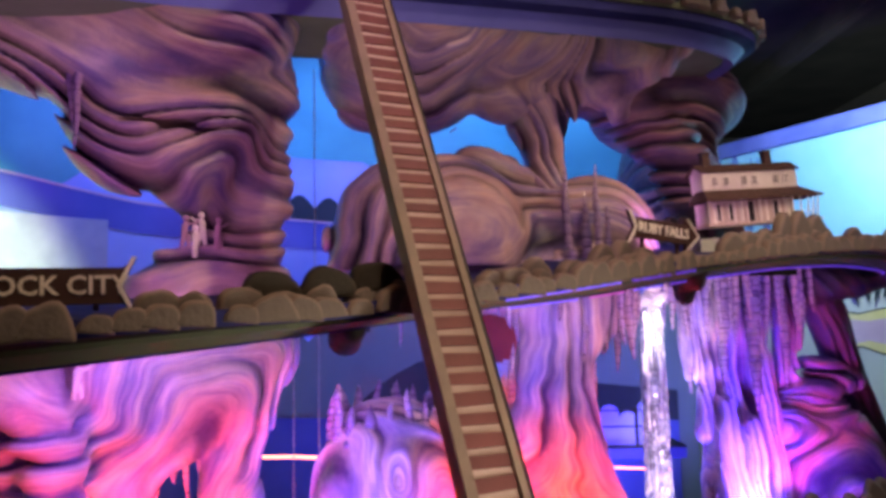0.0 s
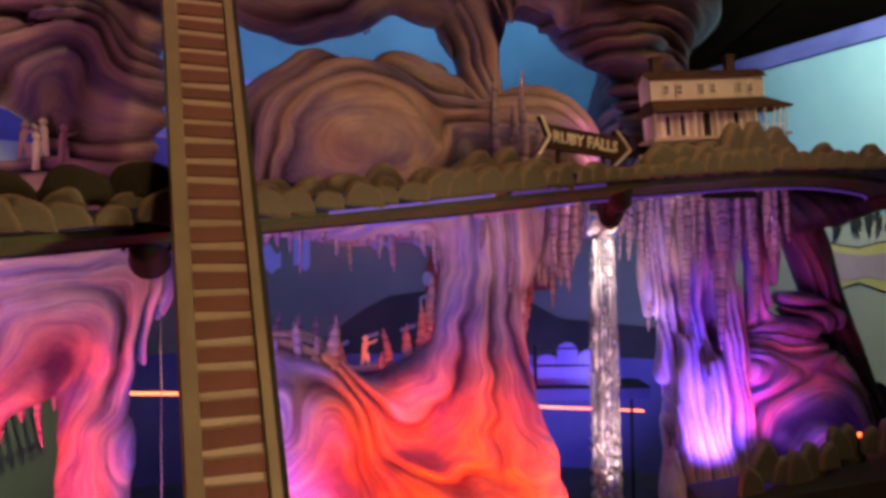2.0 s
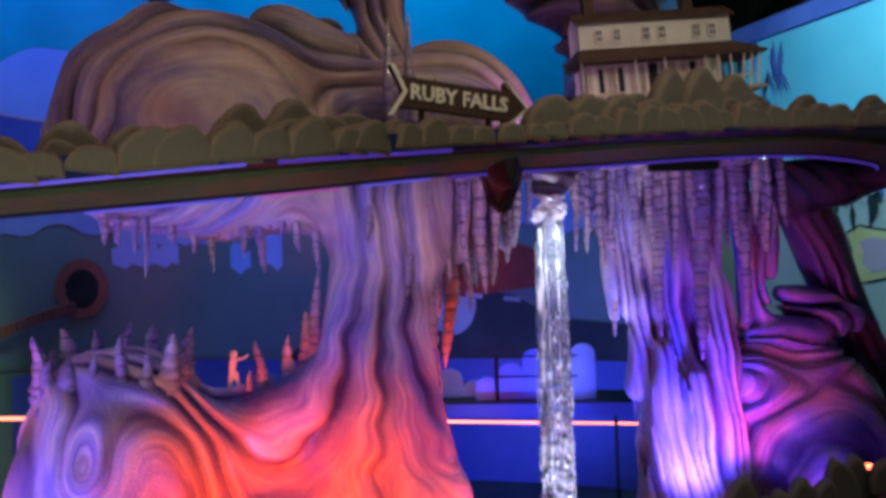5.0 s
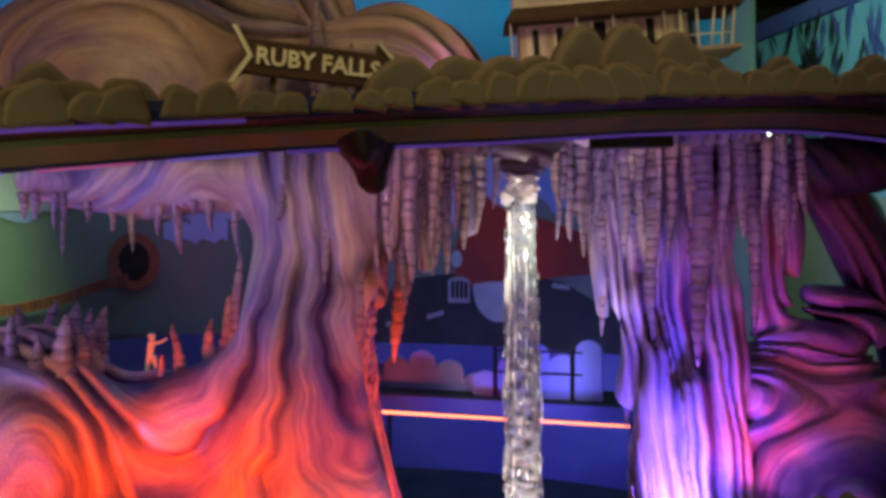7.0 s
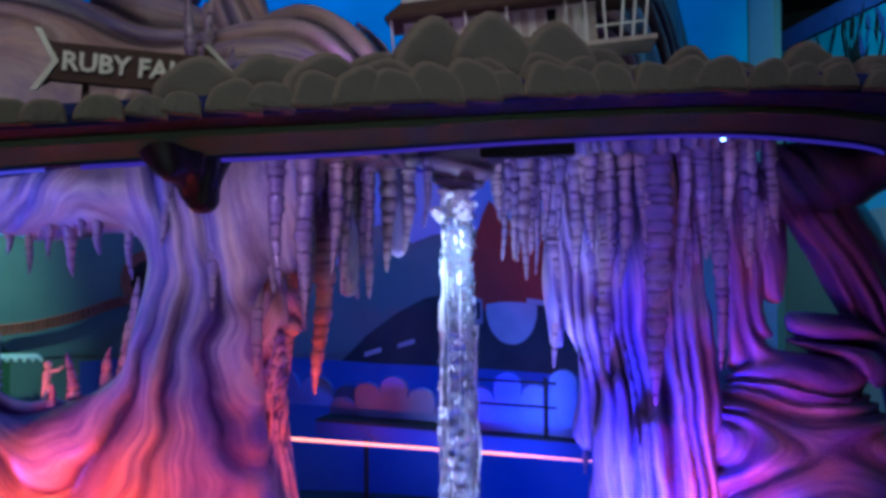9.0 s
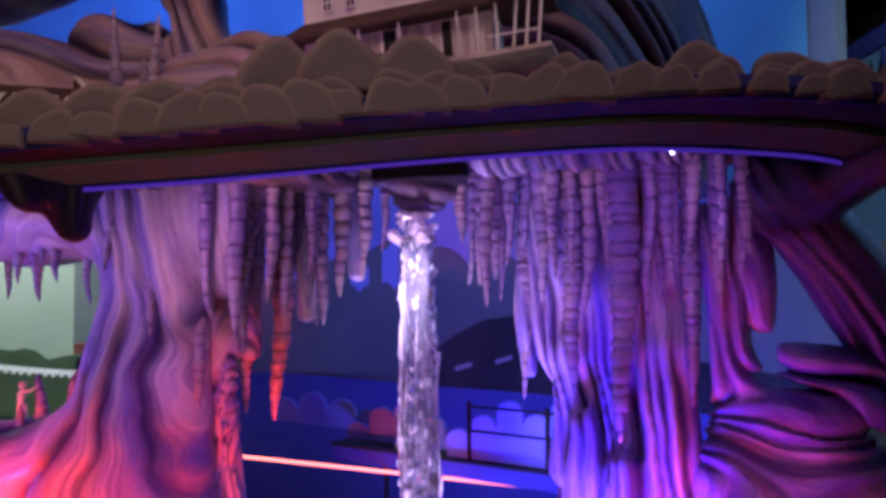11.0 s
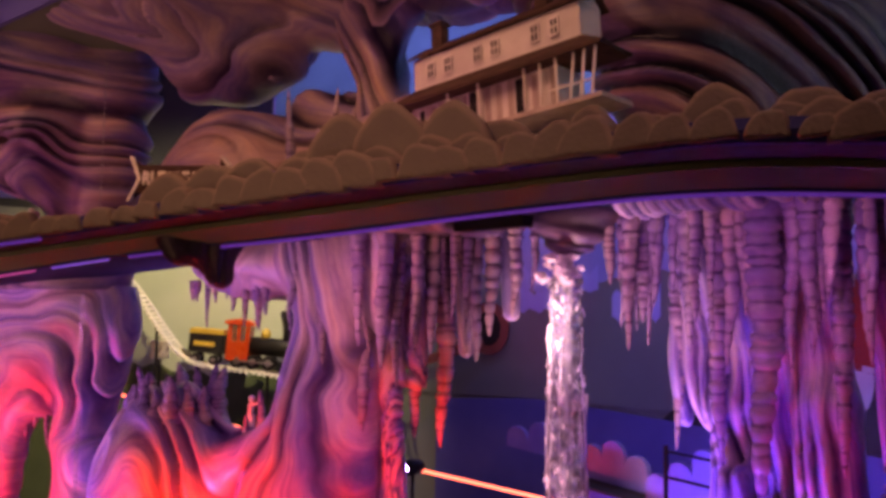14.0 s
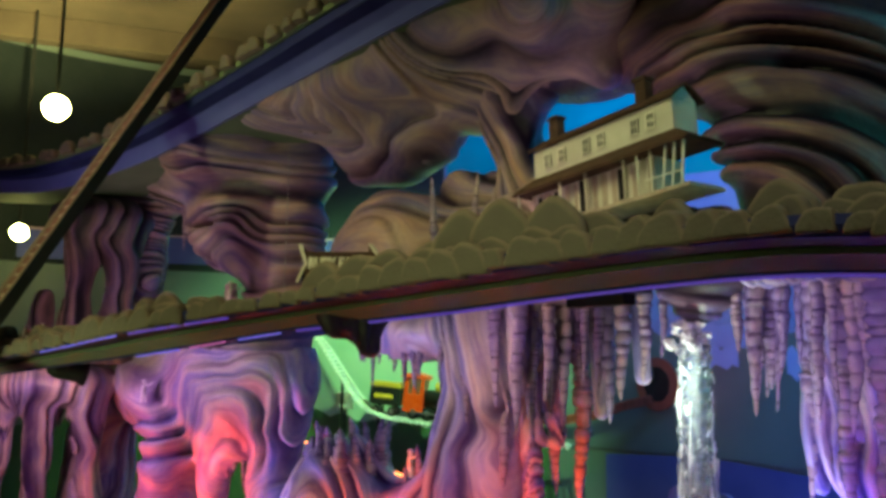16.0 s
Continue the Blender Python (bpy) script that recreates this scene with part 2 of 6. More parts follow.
TIE = paint("track_tie_brown", (0.11, 0.034, 0.042), (0.16, 0.052, 0.058), 12, 0.65, 0.15)
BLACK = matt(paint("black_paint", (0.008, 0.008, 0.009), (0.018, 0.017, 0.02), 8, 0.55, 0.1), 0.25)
WALL = paint("mural_green_grey", (0.13, 0.16, 0.155), (0.19, 0.22, 0.205), 1.1, 0.8, 0.08)
SKY = paint("mural_sky_blue", (0.22, 0.28, 0.62), (0.36, 0.42, 0.74), 1.2, 0.8, 0.05)
PANEL = paint("mural_pale_sky", (0.16, 0.40, 0.56), (0.28, 0.54, 0.68), 0.9, 0.75, 0.05)
LAKE = paint("mural_lake_blue", (0.06, 0.07, 0.30), (0.10, 0.11, 0.40), 1.6, 0.8, 0.05)
HILL = paint("mural_dark_hill", (0.012, 0.018, 0.022), (0.025, 0.032, 0.036), 2, 0.85, 0.05)
CUTOUT = paint("cutout_blue_bush", (0.15, 0.17, 0.62), (0.22, 0.26, 0.74), 4, 0.7, 0.08)
WHITE = paint("white_paint", (0.74, 0.71, 0.66), (0.84, 0.82, 0.77), 20, 0.6, 0.1)
PLANK = paint("worn_plank", (0.46, 0.38, 0.33), (0.62, 0.54, 0.47), 30, 0.7, 0.2)
ROOF = paint("roof_brown", (0.05, 0.025, 0.02), (0.09, 0.045, 0.035), 30, 0.75, 0.3, fine=160)
SIGN = paint("sign_brown", (0.035, 0.014, 0.012), (0.06, 0.026, 0.02), 8, 0.6, 0.1)
CEIL = paint("ceiling_black", (0.05, 0.033, 0.027), (0.085, 0.058, 0.045), 2, 0.9, 0.1)
FLOOR = paint("floor_carpet", (0.02, 0.02, 0.03), (0.04, 0.04, 0.05), 3, 0.95, 0.3)
RED = paint("car_red", (0.26, 0.025, 0.015), (0.36, 0.04, 0.025), 3, 0.7, 0.08)
# glowing colours for the light and reflections along the shelf's lips
LIP_GLOW = glow("rope_light", (0.16, 0.07, 0.9), 0.22)
LIP_GLOW_BRIGHT = glow("lip_glow_bright", (0.17, 0.12, 1.0), 0.45)
LIP_GLOW_PINK = glow("lip_glow_pink", (0.55, 0.12, 0.6), 0.35)
TEAL = paint("mural_teal", (0.03, 0.22, 0.24), (0.05, 0.32, 0.34), 1.5, 0.8, 0.05)
NEON = glow("neon_tube", (1.0, 0.22, 0.15), 3.2)
LAWN = paint("pale_lawn_paint", (0.40, 0.44, 0.40), (0.52, 0.56, 0.50), 8, 0.8, 0.2)
MEADOW = paint("mural_pale_green", (0.36, 0.46, 0.34), (0.48, 0.56, 0.44), 1.4, 0.8, 0.05)
DARKGREEN = paint("mural_dark_green", (0.04, 0.075, 0.035), (0.07, 0.11, 0.05), 2.5, 0.8, 0.05)
ROAD = paint("mural_road", (0.02, 0.022, 0.026), (0.035, 0.036, 0.04), 3, 0.85, 0.05)
PALE = paint("mural_pale_grey", (0.30, 0.29, 0.34), (0.40, 0.38, 0.43), 4, 0.8, 0.05)
RIMRED = paint("tunnel_rim_red", (0.22, 0.05, 0.035), (0.30, 0.08, 0.05), 6, 0.7, 0.1)
PINK = paint("mural_pink", (0.42, 0.26, 0.34), (0.52, 0.34, 0.42), 4, 0.8, 0.05)
OCHRE = paint("mural_ochre", (0.52, 0.40, 0.16), (0.62, 0.50, 0.24), 4, 0.8, 0.05)
GREYGREEN = paint("mural_grey_green", (0.38, 0.38, 0.35), (0.48, 0.47, 0.43), 1.2, 0.8, 0.05)
PURPLE = paint("cutout_purple", (0.09, 0.04, 0.20), (0.13, 0.06, 0.28), 4, 0.7, 0.08)
LACQUER = paint("lacquer_red", (0.62, 0.05, 0.015), (0.75, 0.08, 0.02), 12, 0.3, 0.05)
BRASS = paint("painted_yellow", (0.55, 0.34, 0.06), (0.65, 0.42, 0.09), 12, 0.4, 0.05)
STEEL = paint("dull_steel", (0.30, 0.30, 0.31), (0.42, 0.42, 0.43), 20, 0.35, 0.05, metal=0.9)
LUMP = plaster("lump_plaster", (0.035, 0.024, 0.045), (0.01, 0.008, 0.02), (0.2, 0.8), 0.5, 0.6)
BULB = glow("bulb_glow", (1.0, 0.72, 0.40), 30.0)


# ---------------------------------------------------------------- mesh tools
def mesh_of(name, bm, mat, smooth=False):
    me = bpy.data.meshes.new(name)
    bm.normal_update()
    bm.to_mesh(me)
    bm.free()
    me.materials.append(mat)
    if smooth:
        me.polygons.foreach_set("use_smooth", [True] * len(me.polygons))
    return me


def part(name, bm, mat, parent=None, label="", smooth=False, m=None):
    ob = new(name, bm if isinstance(bm, bpy.types.Mesh) else mesh_of(name, bm, mat, smooth))
    if m is not None:
        ob.matrix_world = m
    ob.parent = parent
    if label:
        tagged(ob, label)
    return ob


def empty(name, m=None):
    ob = new(name)
    ob.empty_display_size = 0.05
    if m is not None:
        ob.matrix_world = m
    return ob


def box(bm, x0, x1, y0, y1, z0, z1, bevel=0.0):
    vs = [bm.verts.new(p) for p in ((x0, y0, z0), (x1, y0, z0), (x1, y1, z0), (x0, y1, z0), (x0, y0, z1), (x1, y0, z1), (x1, y1, z1), (x0, y1, z1))]
    fs = [bm.faces.new([vs[i] for i in f]) for f in ((3, 2, 1, 0), (4, 5, 6, 7), (0, 1, 5, 4), (1, 2, 6, 5), (2, 3, 7, 6), (3, 0, 4, 7))]
    if bevel:
        bmesh.ops.bevel(bm, geom=list({e for f in fs for e in f.edges}), offset=bevel, segments=2, affect="EDGES", profile=0.5)
    return bm


def prism(bm, outline, y0, y1, bevel=0.0):
    """An outline in x and z, made solid from y0 to y1 (y0 is its front)."""
    a, b = [bm.verts.new((x, y0, z)) for x, z in outline], [bm.verts.new((x, y1, z)) for x, z in outline]
    n = len(outline)
    front = bm.faces.new(a)
    bm.faces.new(b[::-1])
    for i in range(n):
        bm.faces.new((a[i], b[i], b[(i + 1) % n], a[(i + 1) % n]))
    bmesh.ops.recalc_face_normals(bm, faces=bm.faces)
    if bevel:
        bmesh.ops.bevel(bm, geom=list(front.edges), offset=bevel, segments=2, affect="EDGES", profile=0.5)
    return bm


def tube(bm, pts, radii, sides=8):
    """A round bar through points; its ends are closed."""
    pts = [Vector(p) for p in pts]
    radii = radii if isinstance(radii, (list, tuple)) else [radii] * len(pts)
    rings = []
    for i, p in enumerate(pts):
        d = (pts[min(i + 1, len(pts) - 1)] - pts[max(i - 1, 0)]).normalized()
        u = d.cross(Vector((0, 0, 1)) if abs(d.z) < 0.9 else Vector((1, 0, 0))).normalized()
        w = d.cross(u)
        rings.append([bm.verts.new(p + radii[i] * (math.cos(a) * u + math.sin(a) * w)) for a in (math.tau * k / sides for k in range(sides))])
    for a, b in zip(rings, rings[1:]):
        for k in range(sides):
            bm.faces.new((a[k], a[(k + 1) % sides], b[(k + 1) % sides], b[k]))
    bm.faces.new(rings[0][::-1]), bm.faces.new(rings[-1])
    bmesh.ops.recalc_face_normals(bm, faces=bm.faces)
    return bm


def curve_points(ctrl, per=8):
    """A smooth line through control points."""
    p = [Vector(c) for c in ctrl]
    p = [2 * p[0] - p[1], *p, 2 * p[-1] - p[-2]]
    out = []
    for i in range(1, len(p) - 2):
        a, b, c, d = p[i - 1 : i + 3]
        for k in range(per):
            u = k / per
            out.append(0.5 * (2 * b + (c - a) * u + (2 * a - 5 * b + 4 * c - d) * u * u + (3 * b - a - 3 * c + d) * u**3))
    return out + [p[-2]]


def loft(bm, rows, close_ends=True):
    """A closed band swept through rows of points, all rows of one length."""
    vs = [[bm.verts.new(p) for p in row] for row in rows]
    n = len(rows[0])
    for a, b in zip(vs, vs[1:]):
        for k in range(n):
            bm.faces.new((a[k], a[(k + 1) % n], b[(k + 1) % n], b[k]))
    if close_ends:
        bm.faces.new(vs[0][::-1]), bm.faces.new(vs[-1])
    bmesh.ops.recalc_face_normals(bm, faces=bm.faces)
    return bm


# ---------------------------------------------------------------- sculpted rock
rng = np.random.default_rng(7)
WAVES = [(rng.normal(size=3), rng.uniform(0, 6.28)) for _ in range(10)]


def swell(P, scale, first=0):
    """A soft field of about -1 to 1 that varies over 1/scale metres."""
    s = 0
    for k in range(first, first + 4):
        d, ph = WAVES[k % 10]
        s = s + np.sin(scale * 2.2 * (P @ d.astype(np.float32)) + ph)
    return s / 2.6


def ball(c, r, turn=0.0):
    c, r = np.array(c, np.float32), np.array(r if hasattr(r, "__len__") else (r, r, r), np.float32)
    cs, sn = math.cos(radians(turn)), math.sin(radians(turn))

    def f(P):
        q = P - c
        if turn:
            q = np.stack([q[..., 0] * cs + q[..., 1] * sn, -q[..., 0] * sn + q[..., 1] * cs, q[..., 2]], -1)
        k0 = np.sqrt(((q / r) ** 2).sum(-1)) + 1e-6
        k1 = np.sqrt(((q / r**2) ** 2).sum(-1)) + 1e-6
        return k0 * (k0 - 1) / k1

    f.low, f.high = c - r.max(), c + r.max()
    return f


def limb(pts, radii):
    """A rounded, tapering branch through points."""
    pts = np.array(pts, np.float32)
    radii = np.array(radii if hasattr(radii, "__len__") else [radii] * len(pts), np.float32)

    def f(P):
        out = None
        for a, b, ra, rb in zip(pts, pts[1:], radii, radii[1:]):
            pa, ba = P - a, b - a
            h = np.clip((pa @ ba) / (ba @ ba), 0, 1)
            d = np.sqrt(((pa - h[..., None] * ba) ** 2).sum(-1)) - (ra + (rb - ra) * h)
            out = d if out is None else np.minimum(out, d)
        return out

    f.low, f.high = (pts - radii[:, None]).min(0), (pts + radii[:, None]).max(0)
    return f


def ringed(c, axis, spacing, reach, squash=1.0):
    """Creases that run in rings round an axis."""
    c, axis = np.array(c, np.float32), np.array(axis, np.float32)
    axis = axis / np.linalg.norm(axis)

    def f(P):
        q = P - c
        q = q - (q @ axis)[..., None] * axis
        q = q * np.array([1, 1, squash], np.float32)
        return np.sqrt((q**2).sum(-1)) / spacing, np.exp(-((P - c) ** 2).sum(-1) / reach**2)

    return f


def wound(c, axis, spacing, lean, reach):
    """Creases that wind round an axis and step along it."""
    rings = ringed(c, axis, spacing, reach)
    c, axis = np.array(c, np.float32), np.array(axis, np.float32)
    axis = axis / np.linalg.norm(axis)

    def f(P):
        ph, w = rings(P)
        return ph + lean * ((P - c) @ axis) / spacing, w

    return f


def draped(c, count, reach, twist=0.0):
    """Creases that run down, fanned round an upright axis."""
    c = np.array(c, np.float32)

    def f(P):
        q = P - c
        return np.arctan2(q[..., 1], q[..., 0]) * count / math.pi + twist * q[..., 2], np.exp(-(q**2).sum(-1) / reach**2)

    return f


def flared(c, way, area, reach):
    """Creases that fall from an upright line and turn outwards above a level."""
    c, way = np.array(c, np.float32), np.array(way, np.float32)
    way = way / np.linalg.norm(way)

    def f(P):
        q = P - c
        return (q @ way) * (q[..., 2] + 0.25) / area, np.exp(-((q * np.array([1, 1, 0.7], np.float32)) ** 2).sum(-1) / reach**2)

    return f


def arched(c, way, bend, spacing, reach, shift=0.0):
    """Creases like hanging (bend over 0) or standing (under 0) bows."""
    c, way = np.array(c, np.float32), np.array(way, np.float32)
    way = way / np.linalg.norm(way)

    def f(P):
        q = P - c
        return (q[..., 2] - bend * (q @ way) ** 2) / spacing + shift, np.exp(-(q**2).sum(-1) / reach**2)

    return f


def layered(c, way, spacing, reach, shift=0.0):
    """Creases across a direction."""
    c, way = np.array(c, np.float32), np.array(way, np.float32)
    way = way / np.linalg.norm(way)

    def f(P):
        return ((P - c) @ way) / spacing + shift, np.exp(-((P - c) ** 2).sum(-1) / reach**2)

    return f


def sculpt(name, add, flows, cut=(), melt=0.08, depth=0.022, warp=0.5, voxel=0.0095, lump=0.011, mat=None, floor=None, roof=None, hold=0.8, calm=()):
    """A closed sculpted mesh: rounded masses melted together, hollowed, and creased along the flows."""
    lo = np.min([a.low for a in add], 0) - 0.06
    hi = np.max([a.high for a in add], 0) + 0.06
    if floor is not None:
        lo[2] = max(lo[2], floor - 2 * voxel)
    if roof is not None:
        hi[2] = min(hi[2], roof + 2 * voxel)
    n = np.ceil((hi - lo) / voxel).astype(int) + 1
    ax = [lo[i] + voxel * np.arange(n[i], dtype=np.float32) for i in range(3)]
    P = np.stack(np.meshgrid(*ax, indexing="ij"), -1).astype(np.float32)
    D = None
    for a in add:
        d = a(P)
        if D is None:
            D = d
        else:
            h = np.clip(0.5 + 0.5 * (d - D) / melt, 0, 1)
            D = d + (D - d) * h - melt * h * (1 - h)
    for c in cut:
        d = -c(P)
        h = np.clip(0.5 - 0.5 * (d - D) / 0.03, 0, 1)
        D = d + (D - d) * h + 0.03 * h * (1 - h)
    near = np.abs(D) < 0.09
    Q = P[near]

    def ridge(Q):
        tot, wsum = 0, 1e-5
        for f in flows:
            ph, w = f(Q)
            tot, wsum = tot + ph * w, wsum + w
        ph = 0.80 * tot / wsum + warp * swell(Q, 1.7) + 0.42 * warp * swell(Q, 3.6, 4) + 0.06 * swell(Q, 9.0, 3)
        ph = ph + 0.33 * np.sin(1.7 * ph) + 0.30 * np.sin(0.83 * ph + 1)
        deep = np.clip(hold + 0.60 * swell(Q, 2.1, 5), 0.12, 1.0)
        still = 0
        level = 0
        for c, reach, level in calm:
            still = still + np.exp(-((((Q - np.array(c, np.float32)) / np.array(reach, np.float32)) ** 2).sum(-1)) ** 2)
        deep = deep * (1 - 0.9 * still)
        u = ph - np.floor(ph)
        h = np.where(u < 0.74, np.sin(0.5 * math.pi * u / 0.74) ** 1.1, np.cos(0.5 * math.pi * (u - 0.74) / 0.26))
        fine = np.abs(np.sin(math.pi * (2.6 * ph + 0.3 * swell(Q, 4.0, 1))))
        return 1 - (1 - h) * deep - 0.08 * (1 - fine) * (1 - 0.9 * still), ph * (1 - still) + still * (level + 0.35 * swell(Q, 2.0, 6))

    r, _ = ridge(Q)
    D[near] -= 1.2 * depth * (r - 0.7) + lump * swell(Q, 5.0, 2)
    if floor is not None:
        D = np.maximum(D, floor - P[..., 2])
    if roof is not None:
        D = np.maximum(D, P[..., 2] - roof)
    inside = D < 0
    c8 = [(i, j, k) for i in (0, 1) for j in (0, 1) for k in (0, 1)]
    cut8 = lambda A, o: A[o[0] : n[0] - 1 + o[0], o[1] : n[1] - 1 + o[1], o[2] : n[2] - 1 + o[2]]
    s = sum(cut8(inside, o).astype(np.int8) for o in c8)
    active = (s > 0) & (s < 8)
    cell = np.argwhere(active)
    ids = np.full(active.shape, -1, np.int32)
    ids[active] = np.arange(len(cell))
    pos, cnt = np.zeros((len(cell), 3), np.float32), np.zeros(len(cell), np.float32)
    for a in c8:
        for axis in range(3):
            if a[axis]:
                continue
            b = list(a)
            b[axis] = 1
            va = D[cell[:, 0] + a[0], cell[:, 1] + a[1], cell[:, 2] + a[2]]
            vb = D[cell[:, 0] + b[0], cell[:, 1] + b[1], cell[:, 2] + b[2]]
            m = (va < 0) != (vb < 0)
            t = np.where(m, va / np.where(m, va - vb, 1), 0)
            q = np.tile(np.array(a, np.float32), (len(cell), 1))
            q[:, axis] = t
            pos[m] += q[m]
            cnt[m] += 1
    V = lo + voxel * (cell + pos / cnt[:, None])
    faces = []
    for axis in range(3):
        u, w = (axis + 1) % 3, (axis + 2) % 3
        sl = [slice(1, n[i] - 1) for i in range(3)]
        s0, s1 = list(sl), list(sl)
        s0[axis], s1[axis] = slice(0, n[axis] - 1), slice(1, n[axis])
        a, b = inside[tuple(s0)], inside[tuple(s1)]
        for flip in (False, True):
            e = np.argwhere((a & ~b) if not flip else (~a & b))
            if not len(e):
                continue
            base = e + 1
            base[:, axis] -= 1
            quad = []
            for du, dw in ((-1, -1), (0, -1), (0, 0), (-1, 0)):
                g = base.copy()
                g[:, u] += du
                g[:, w] += dw
                quad.append(ids[g[:, 0], g[:, 1], g[:, 2]])
            quad = np.stack(quad, 1)
            faces.append(quad[:, ::-1] if flip else quad)
    Fq = np.concatenate(faces)
    Fq = Fq[(Fq >= 0).all(1)]
    me = bpy.data.meshes.new(name)
    me.vertices.add(len(V)), me.loops.add(4 * len(Fq)), me.polygons.add(len(Fq))
    me.vertices.foreach_set("co", V.astype(np.float32).ravel())
    me.loops.foreach_set("vertex_index", Fq.astype(np.int32).ravel())
    me.polygons.foreach_set("loop_start", np.arange(0, 4 * len(Fq), 4, dtype=np.int32))
    me.polygons.foreach_set("use_smooth", np.ones(len(Fq), bool))
    me.update(calc_edges=True)
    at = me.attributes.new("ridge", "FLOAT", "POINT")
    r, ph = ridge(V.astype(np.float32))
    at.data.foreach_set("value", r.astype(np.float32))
    me.attributes.new("flow", "FLOAT", "POINT").data.foreach_set("value", ph.astype(np.float32))
    me.materials.append(mat or ROCK)
    return new(name, me)


# ---------------------------------------------------------------- the hall and its painted walls
bm = bmesh.new()
box(bm, -6, 7, -4, 10, -0.1, 0.0)
tagged(part("floor", bm, FLOOR), "dark speckled carpet floor of the exhibit hall", "floor", kind="structure")
bm = bmesh.new()
box(bm, -6, 7, -4, 10, 3.9, 4.0)
for k in range(9):
    box(bm, -6 + 1.5 * k, -5.88 + 1.5 * k, -4, 10, 3.72, 3.897)
tagged(part("ceiling", bm, CEIL), "unlit black ceiling with dark steel beams", "ceiling", kind="structure")
for name, x0, x1, y0, y1 in (("wall_west", -6.1, -6, -4, 10), ("wall_east", 7, 7.1, -4, 10), ("wall_south", -6.1, 7.1, -4.1, -4), ("wall_north", -6.1, 7.1, 10, 10.1)):
    bm = bmesh.new()
    box(bm, x0, x1, y0, y1, 0, 4)
    tagged(part(name, bm, CEIL), "plain black hall wall", "wall", kind="structure")

CX, CY, CR = 0.2, 2.5, 3.8


def on_wall(deg, z, off=0.0):
    a = radians(deg)
    return (CX + (CR - off) * math.cos(a), CY + (CR - off) * math.sin(a), z)


bm = bmesh.new()
rows = []
for k in range(0, 49):
    a = 64 + k * 3.2
    rows.append([on_wall(a, 0), on_wall(a, 3.88), on_wall(a, 3.88, -0.08), on_wall(a, 0, -0.08)])
loft(bm, rows)
tagged(part("wall_mural", bm, WALL, smooth=False), "curved grey-green painted mural wall behind the caves", "mural wall", kind="structure")


def mural(name, tops, mat, off, a0, a1, n=40, label="", low=None):
    """A thin painted board on the curved wall, between two outlines given over the angle."""
    bm = bmesh.new()
    rows = []
    for k in range(n + 1):
        a = a0 + (a1 - a0) * k / n
        z1, z0 = tops(a), low(a) if low else 0.0
        rows.append([on_wall(a, z0, off), on_wall(a, max(z1, z0 + 0.004), off), on_wall(a, max(z1, z0 + 0.004), off - 0.004), on_wall(a, z0, off - 0.004)])
    loft(bm, rows)
    return tagged(part(name, bm, mat), label, "mural", kind="structure")


def scallop(base, size, step, seed=0.0):
    return lambda a: base + size * math.sqrt(max(0, 1 - (2 * ((a / step + seed) % 1) - 1) ** 2)) + 0.5 * size * math.sin(a * 0.31 + seed)


def arc(pairs):
    """Heights over the angle, by straight pieces."""
    pairs = sorted(pairs)

    def f(a):
        for (a0, z0), (a1, z1) in zip(pairs, pairs[1:]):
            if a <= a1:
                return z0 + (z1 - z0) * max(0, min(1, (a - a0) / (a1 - a0)))
        return pairs[-1][1]

    return f


mural("mural_sky", lambda a: 3.80, SKY, 0.010, 66, 150, 80, "bright blue painted sky of the mural", scallop(1.60, 0.13, 5.2, 0.3))
teal_low = arc([(66, 1.95), (76, 2.0), (84, 2.1), (94, 2.45), (102, 2.85), (128, 2.9), (136, 2.5), (142, 2.3), (150, 2.25)])
mural("mural_teal_sky", lambda a: 3.81, TEAL, 0.013, 66, 149.8, 60, "teal painted upper sky of the mural", teal_low)
mural("mural_dusk_band", lambda a: 3.82, HILL, 0.006, 150.2, 215, 30, "dark painted sky of the mural", lambda a: 2.2)
mural("mural_meadow", scallop(2.15, 0.06, 9.0), MEADOW, 0.010, 138, 172, 30, "pale green painted meadow sky of the mural", lambda a: 0.9)
mural("mural_wood", scallop(0.98, 0.10, 4.0), DARKGREEN, 0.016, 136, 200, 60, "dark green painted wood of the mural")
mural("mural_hill", arc([(66, 1.02), (76.7, 1.08), (81, 1.24), (86, 1.30), (92.3, 1.29), (96, 1.26), (99, 1.16), (102, 1.02), (105, 0.82), (107, 0.66)]), ROAD, 0.016, 66, 107, 60, "dark painted road over a hill on the mural")
mural("mural_lake", arc([(66, 0.80), (101, 0.83), (119, 0.90), (130, 0.86)]), LAKE, 0.022, 66, 130, 40, "bright blue painted lake of the mural")
# red car on the mural: body, wheel, headlamp and grille
mural("mural_barn", arc([(77, 1.50), (83, 1.64), (87.5, 1.73), (89.8, 1.88), (91.8, 1.44)]), RED, 0.022, 77, 91.8, 20, "large red painted car body on the mural", arc([(77, 1.30), (83, 1.26), (89.5, 1.16), (91.8, 1.26)]))
mural("mural_wheel", lambda a: 1.24 - 0.003 * (a - 87.4) ** 2, PALE, 0.028, 84.9, 89.9, 16, "pale painted wheel of the red car on the mural", lambda a: 1.20 - 0.22 * math.sqrt(max(0, 1 - ((a - 87.4) / 2.55) ** 2)))
mural("mural_headlamp", lambda a: 1.385 + 0.055 * math.sqrt(max(0, 1 - ((a - 91.6) / 0.55) ** 2)), PALE, 0.028, 91.05, 92.15, 12, "pale painted headlamp of the red car on the mural", lambda a: 1.385 - 0.055 * math.sqrt(max(0, 1 - ((a - 91.6) / 0.55) ** 2)))
